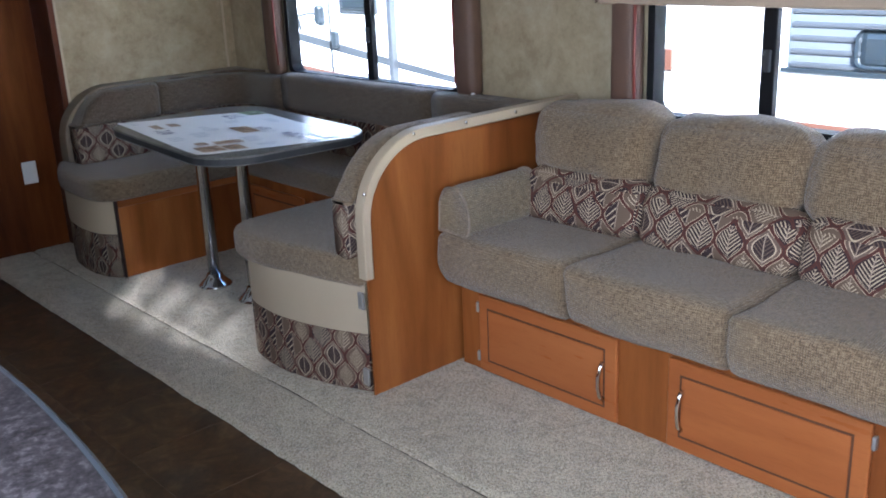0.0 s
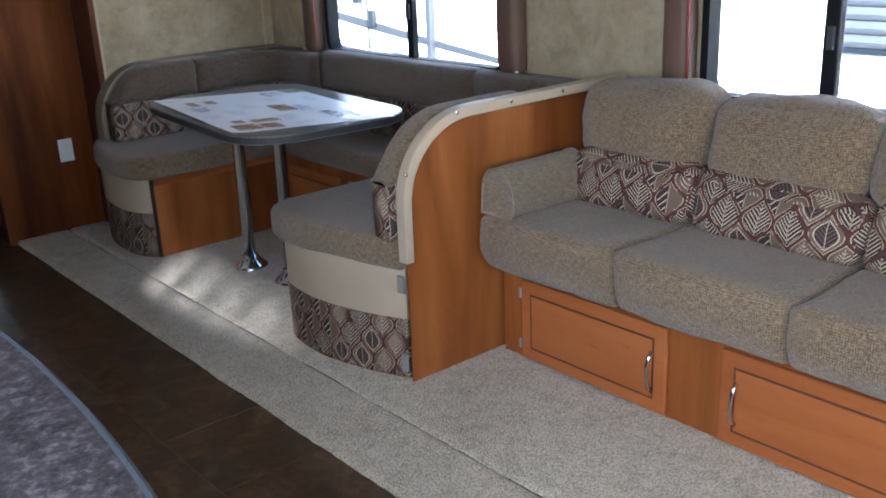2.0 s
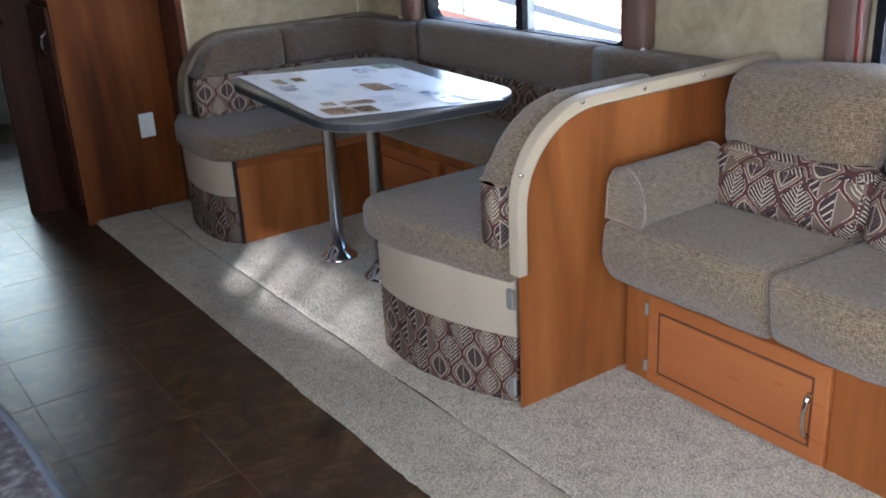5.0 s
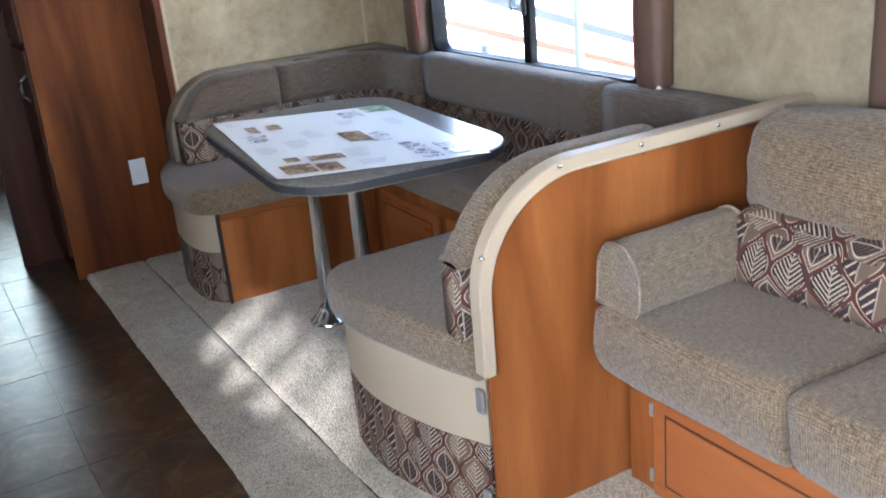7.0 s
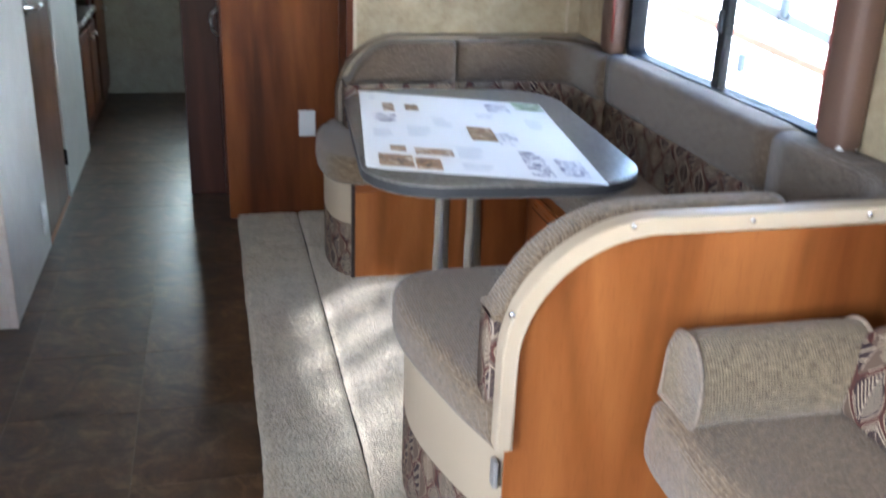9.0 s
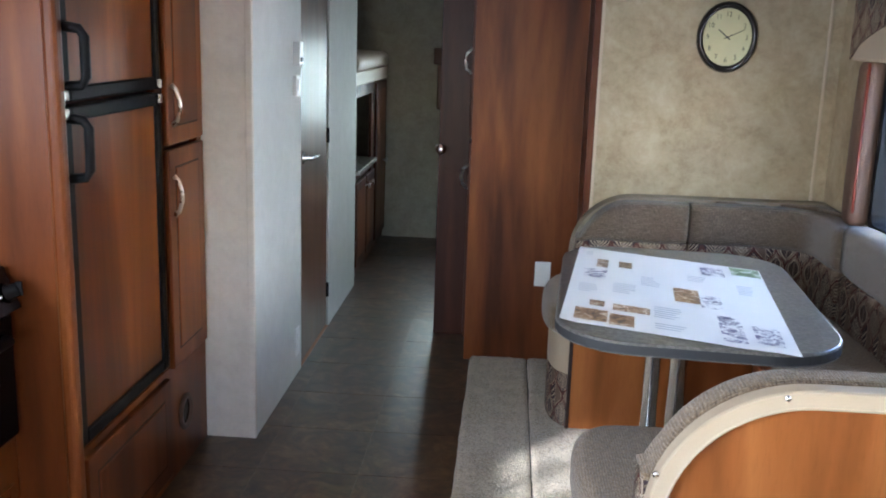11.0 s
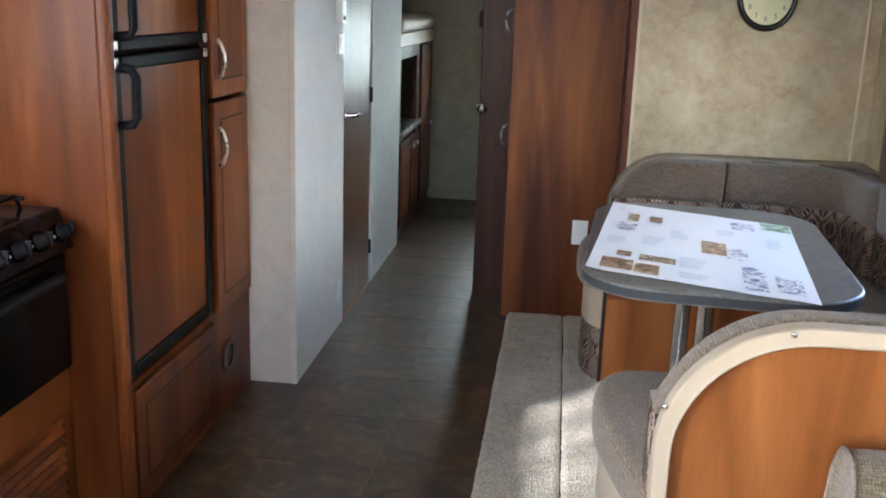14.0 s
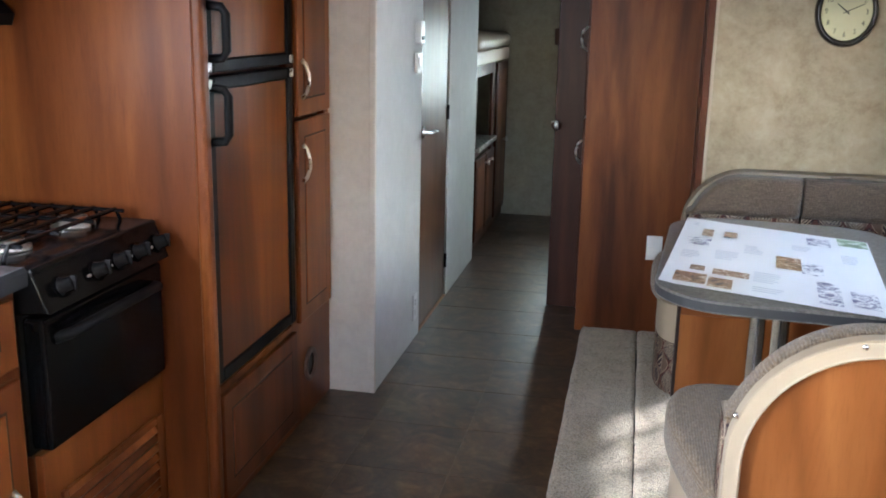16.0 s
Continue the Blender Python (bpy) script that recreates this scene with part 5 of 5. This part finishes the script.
for i in range(4):
    y = SY0 + 0.06 + 0.145 * i
    part("grate_bar", tube([(-1.54, y, 0.946), (-1.12, y, 0.946)], 0.0055, 6), KNOBBLACK, stove)

under = thing("stove_base_cabinet", (-1.33, -2.38, 0), "cherry cabinet under the range with a louvred vent panel", "cabinet")
part("face", box(SF - 0.02, SF, SY0, SY1 + 0.012, 0.0, 0.475, 0.002), CHERRY_MID, under)
part("body", box(XL + 0.01, SF - 0.021, SY0, SY1 + 0.012, 0.0, 0.468), CHERRY_DARK, under)
part("louvre_well", box(SF - 0.0005, SF + 0.001, SY0 + 0.07, SY1 - 0.045, 0.03, 0.345), SHADOWLINE, under)
for e in ((SY0 + 0.055, SY0 + 0.075, 0.02, 0.358), (SY1 - 0.050, SY1 - 0.022, 0.02, 0.358), (SY0 + 0.075, SY1 - 0.05, 0.336, 0.358), (SY0 + 0.075, SY1 - 0.05, 0.02, 0.035)):
    part("louvre_frame", box(SF, SF + 0.010, *e, 0.002), CHERRY_MID, under)
for i in range(11):
    z = 0.040 + 0.0275 * i
    sl = prism([(SF + 0.001, z), (SF + 0.010, z - 0.004), (SF + 0.012, z + 0.001), (SF + 0.003, z + 0.016)], "y", SY0 + 0.076, SY1 - 0.051)
    part("louvre_slat", sl, CHERRY_MID, under)

BF = -1.105          # face of the base cabinets
base = thing("kitchen_base_cabinet", (-1.33, -3.5, 0), "cherry kitchen base cabinets with drawers", "cabinet")
part("body", box(XL + 0.01, BF - 0.02, CY0 + 0.02, SY0 - 0.003, 0.0, 0.752), CHERRY_DARK, base)
part("face", box(BF - 0.02, BF, CY0 + 0.02, SY0 - 0.003, 0.0, 0.872, 0.002), CHERRY_MID, base)
part("end_panel", box(XL + 0.01, BF, CY0, CY0 + 0.019, 0.0, 0.872), CHERRY_MID, base)
for k in range(3):
    y1 = SY0 - 0.03 - 0.54 * k
    for z0, z1 in ((0.70, 0.855), (0.06, 0.675)):
        panel_door(base, y1 - 0.50, y1, z0, z1, BF, (y1 - 0.06, (z0 + z1) / 2) if z0 < 0.5 else None)
counter = thing("worktop", (-1.3, -3.5, 0.9), "speckled grey-brown laminate worktop with rounded front and blue-grey edge", "worktop")
SK = (-4.03, -3.33, -1.56, -1.128)
front_line = [(p.x, p.y) for p in bez([(-1.078, SY0 - 0.002), (-1.072, -2.80), (-1.044, -3.02), (-0.996, -3.28), (-0.972, -3.52), (-0.974, -3.80), (-0.999, -4.07), (-1.050, CY0 - 0.02)], 5)]
bm = bmesh.new()
NSEG = len(front_line)
for k in range(NSEG - 1):
    (xa, ya), (xb, yb) = front_line[k], front_line[k + 1]
    for z in (0.880, 0.920):
        bm.faces.new([bm.verts.new(p) for p in ((SK[3], ya, z), (xa, ya, z), (xb, yb, z), (SK[3], yb, z))])
for e in ((XL + 0.002, SK[3], CY0 - 0.02, SK[0]), (XL + 0.002, SK[3], SK[1], SY0 - 0.002), (XL + 0.002, SK[2], SK[0], SK[1])):
    for z in (0.880, 0.920):
        bm.faces.new([bm.verts.new(p) for p in ((e[0], e[2], z), (e[1], e[2], z), (e[1], e[3], z), (e[0], e[3], z))])
bmesh.ops.remove_doubles(bm, verts=bm.verts, dist=0.0005)
bmesh.ops.recalc_face_normals(bm, faces=bm.faces)
part("top", bm, GRANITE, counter)
rings = []
for k, (x, y) in enumerate(front_line):
    rings.append([Vector((x - 0.002, y, 0.876)), Vector((x + 0.010, y, 0.879)), Vector((x + 0.011, y, 0.912)), Vector((x + 0.004, y, 0.9205)), Vector((x - 0.002, y, 0.9205))])
EDGE = plain("blue_grey_edge_strip", (0.030, 0.036, 0.045), 0.55)
part("front_edge", loft(rings), EDGE, counter, "blue-grey edge strip", smooth=False)
sink = thing("sink", (-1.35, -3.7, 0.9), "white double-bowl kitchen sink set into the worktop", "sink")
rim = bmesh.new()
WHITESINK = plain("white_sink_enamel", (0.80, 0.80, 0.79), 0.2, 0, 0.02, 30, 0.0)
for e in ((SK[2] - 0.012, SK[3] + 0.012, SK[0] - 0.012, SK[0] + 0.03), (SK[2] - 0.012, SK[3] + 0.012, SK[1] - 0.03, SK[1] + 0.012), (SK[2] - 0.012, SK[2] + 0.03, SK[0] + 0.03, SK[1] - 0.03), (SK[3] - 0.03, SK[3] + 0.012, SK[0] + 0.03, SK[1] - 0.03), (SK[2] + 0.03, SK[3] - 0.03, -3.725, -3.695)):
    part("rim", box(*e, 0.9205, 0.932, 0.004), WHITESINK, sink)
for y0, y1 in ((SK[0] + 0.012, -3.712), (-3.708, SK[1] - 0.012)):
    b5 = None
    for e in ((SK[2] + 0.01, SK[3] - 0.01, y0, y1, 0.76, 0.768), (SK[2] + 0.005, SK[2] + 0.013, y0, y1, 0.768, 0.92), (SK[3] - 0.013, SK[3] - 0.005, y0, y1, 0.768, 0.92), (SK[2] + 0.013, SK[3] - 0.013, y0, y0 + 0.008, 0.768, 0.92), (SK[2] + 0.013, SK[3] - 0.013, y1 - 0.008, y1, 0.768, 0.92)):
        b5 = box(*e, bm=b5)
    part("bowl", b5, WHITESINK, sink)
hood = thing("range_hood", (-1.5, -2.38, 1.42), "black range hood under a wall cupboard", "range hood")
part("shell", prism([(XL + 0.002, 1.42), (-1.44, 1.42), (-1.43, 1.45), (-1.47, 1.49), (XL + 0.002, 1.49)], "y", SY0, SY1 - 0.003, 0.008), BLACKPLASTIC, hood)
cup = thing("wall_cupboard", (-1.5, -2.38, 1.495), "cherry wall cupboard over the range", "cabinet")
part("body", box(XL + 0.002, -1.36, SY0, SY1 - 0.003, 1.495, CEIL - 0.003, 0.003), CHERRY_MID, cup)

# ---- unseen slats added in the kitchen-side openings to thin the sun ----
blind = thing("sun_slats", (-1.65, -4.06, 1.39), "unseen white slats added in the kitchen window to break up the sun", "blind")
for k in range(20):
    part("slat", box(-1.652, -1.648, -4.06, -2.86, 1.10 + 0.026 * k, 1.10 + 0.026 * k + 0.0200), WHITEPL, blind)
for y in (-3.96, -3.70, -3.44, -3.18, -2.92):
    part("mullion", box(-1.66, -1.653, y - 0.035, y + 0.035, 1.10, 1.62), WHITEPL, blind)
# nearly closed slats, added so this part of the opening lets in no sun
shut = thing("sun_slats", (-1.65, -4.36, 1.36), "unseen white slats added in the kitchen window to shut out the sun", "blind")
for k in range(20):
    part("slat", box(-1.652, -1.648, -4.66, -4.062, 1.10 + 0.026 * k, 1.10 + 0.026 * k + 0.0257), WHITEPL, shut)
# unseen slats added across the entry, only to block direct sun
screen = thing("entry_sun_screen", (-1.65, -5.05, 0.0), "unseen slats added in the entry opening to hold back the sun", "door")
for k in range(62):
    part("slat", box(-1.652, -1.648, -5.40, -4.70, 0.03 * k, 0.03 * k + 0.0272), BLACKPLASTIC, screen)

# ---- outside ----
ground = single("ground", box(-150, 150, -150, 150, -0.80, -0.70), GRAVEL, "pale gravel lot", "ground", kind="structure")


def trailer(name, x, y0, y1, z0, z1, depth, label):
    t = thing(name, (x + depth / 2, (y0 + y1) / 2, -0.7), label, "camper")
    out = [(y0, z0), (y1 - 0.5, z0), (y1, z0 + 0.5), (y1 - 0.15, z1 - 0.3), (y1 - 0.45, z1), (y0, z1)]
    part("body", prism(out, "x", x, x + depth, 0.05, 3), RVWHITE, t)
    return t


rv = trailer("travel_trailer", 4.6, -0.78, 8.2, -0.3, 2.6, 2.4, "white travel trailer with rust and grey swoosh decals")
for k, (m, dz, w, rise) in enumerate(((RVGREY, -0.115, 0.016, 0.055), (RVGREY, -0.06, 0.085, 0.072), (RVSTRIPE, -0.185, 0.065, 0.048))):
    rings = []
    for i in range(33):
        y = -0.8 + 6.6 * i / 32
        z = 0.12 + dz + rise * (y + 0.8) + 0.006 * (y + 0.8) ** 2 * (1 if k == 1 else 0.3)
        ww = w * min(1.0, 0.25 + 0.2 * (y + 0.8))
        rings.append([Vector((4.594 - 0.002 * k, y, z)), Vector((4.594 - 0.002 * k, y, z + ww)), Vector((4.602, y, z + ww)), Vector((4.602, y, z))])
    part("stripe", loft(rings), m, rv, "rust or grey decal")
w = part("window", box(4.575, 4.60, 2.46, 2.98, 0.86, 1.75, 0.03, 3), DARKGLASS, rv, "tinted window")
part("window_surround", box(4.585, 4.601, 2.42, 3.02, 0.82, 1.79, 0.02), RVGREY, w)
vent = part("vent", box(4.57, 4.60, 5.75, 6.55, 1.04, 1.55, 0.06, 3), RVGREY, rv, "grey louvred furnace vent")
for k in range(4):
    part("vent_slat", box(4.56, 4.572, 5.85, 6.45, 1.12 + 0.10 * k, 1.16 + 0.10 * k), RVWHITE, vent)
part("door_seam", box(4.592, 4.60, 3.20, 3.235, -0.25, 2.2), RVGREY, rv, "grey door seam")
part("awning_arm", box(4.53, 4.60, 2.15, 2.22, -0.2, 2.5, 0.01), RVGREY, rv, "grey awning arm")
for y, z in ((3.06, 0.47), (3.62, -0.08)):
    part("door_latch", box(4.54, 4.60, y, y + 0.09, z, z + 0.17, 0.02), DARKGLASS, rv, "dark latch")
arm = part("mirror_arm", tube([(4.60, 3.75, 0.62), (4.52, 3.68, 0.78), (4.50, 3.40, 0.82), (4.50, 3.28, 0.80)], 0.014, 8), RVGREY, rv, smooth=True)
part("mirror_head", box(4.46, 4.54, 3.20, 3.31, 0.70, 0.90, 0.03, 3), DARKGLASS, arm, "dark mirror head")

rv2 = trailer("motorhome", 4.6, -9.0, -0.81, -0.3, 2.7, 2.4, "white motorhome with louvred grey panels and rust stripe")
for k in range(9):
    part("louvre", box(4.57, 4.60, -5.4, -1.86, 0.60 + 0.085 * k, 0.635 + 0.085 * k, 0.01), RVGREY, rv2, "grey louvre")
part("louvre_panel", box(4.585, 4.601, -5.4, -1.84, 0.56, 1.40, 0.005), plain("pale_grey_panel", (0.075, 0.085, 0.095), 0.5), rv2, "pale grey louvre panel")
part("window", box(4.56, 4.60, -3.1, -2.30, 0.62, 0.86, 0.06, 3), DARKGLASS, rv2, "dark rounded vent window")
part("band", box(4.568, 4.60, -8.8, -1.80, 0.565, 0.595, 0.004), DARKGLASS, rv2)
part("stripe", box(4.585, 4.60, -8.8, -1.75, 0.20, 0.245, 0.004), RVSTRIPE, rv2, "rust stripe")
part("lamp", box(4.57, 4.60, -0.96, -0.85, 0.51, 0.67, 0.014, 3), RVSTRIPE, rv2, "amber marker lamp")


def tree(x, y, h, seed):
    rng = random.Random(seed)
    t = thing("tree", (x, y, -0.7), "leafy green tree in full sun", "tree", "trees behind the trailer")
    part("trunk", tube([(x, y, -0.7), (x + 0.1, y, h * 0.35), (x - 0.05, y + 0.1, h * 0.7)], [0.16, 0.11, 0.04], 8), BARK, t, smooth=True)
    vs, fs = [], []
    for k in range(26):
        c = Vector((x + rng.gauss(0, 0.9), y + rng.gauss(0, 0.9), h * rng.uniform(0.12, 1.0)))
        for j in range(130):
            p = c + Vector((rng.gauss(0, 0.36), rng.gauss(0, 0.36), rng.gauss(0, 0.3)))
            a = Vector((rng.uniform(-1, 1), rng.uniform(-1, 1), rng.uniform(-1, 1))).normalized() * 0.085
            b = a.cross(Vector((rng.uniform(-1, 1), rng.uniform(-1, 1), rng.uniform(-1, 1)))).normalized() * 0.05
            n = len(vs)
            vs += [p - a, p + b, p + a, p - b]
            fs.append((n, n + 1, n + 2, n + 3))
    me = bpy.data.meshes.new("crown")
    me.from_pydata([v - Vector((x, y, -0.7)) for v in vs], [], fs)
    me.materials.append(LEAVES)
    ob = new("crown", me)
    ob.parent = t
    return t


for i, (x, y, h) in enumerate(((-1.4, 6.6, 4.2), (0.2, 7.0, 4.6), (1.9, 6.8, 4.0), (-0.6, 8.6, 5.0), (1.2, 9.0, 5.2))):
    tree(x, y, h, 30 + i)

# ---- floor tiles ----
tile_mesh = None
for i in range(-4, 2):
    for j in range(-18, 12):
        x0, y0 = -0.33 + 0.355 * i, -1.62 + 0.372 * j
        if x0 > 0.1 or y0 < YB - 0.3 or y0 > YE:
            continue
        if tile_mesh is None:
            bm = box(0.0010, 0.3540, 0.0010, 0.3710, -0.003, 0.0003, 0.0006, 1)
            uv_box(bm)
            tile_mesh = bpy.data.meshes.new("tile")
            bm.to_mesh(tile_mesh)
            bm.free()
            tile_mesh.materials.append(TILE)
        ob = new("tile", tile_mesh)
        ob.location = (x0, y0, 0)
        ob.parent = floor
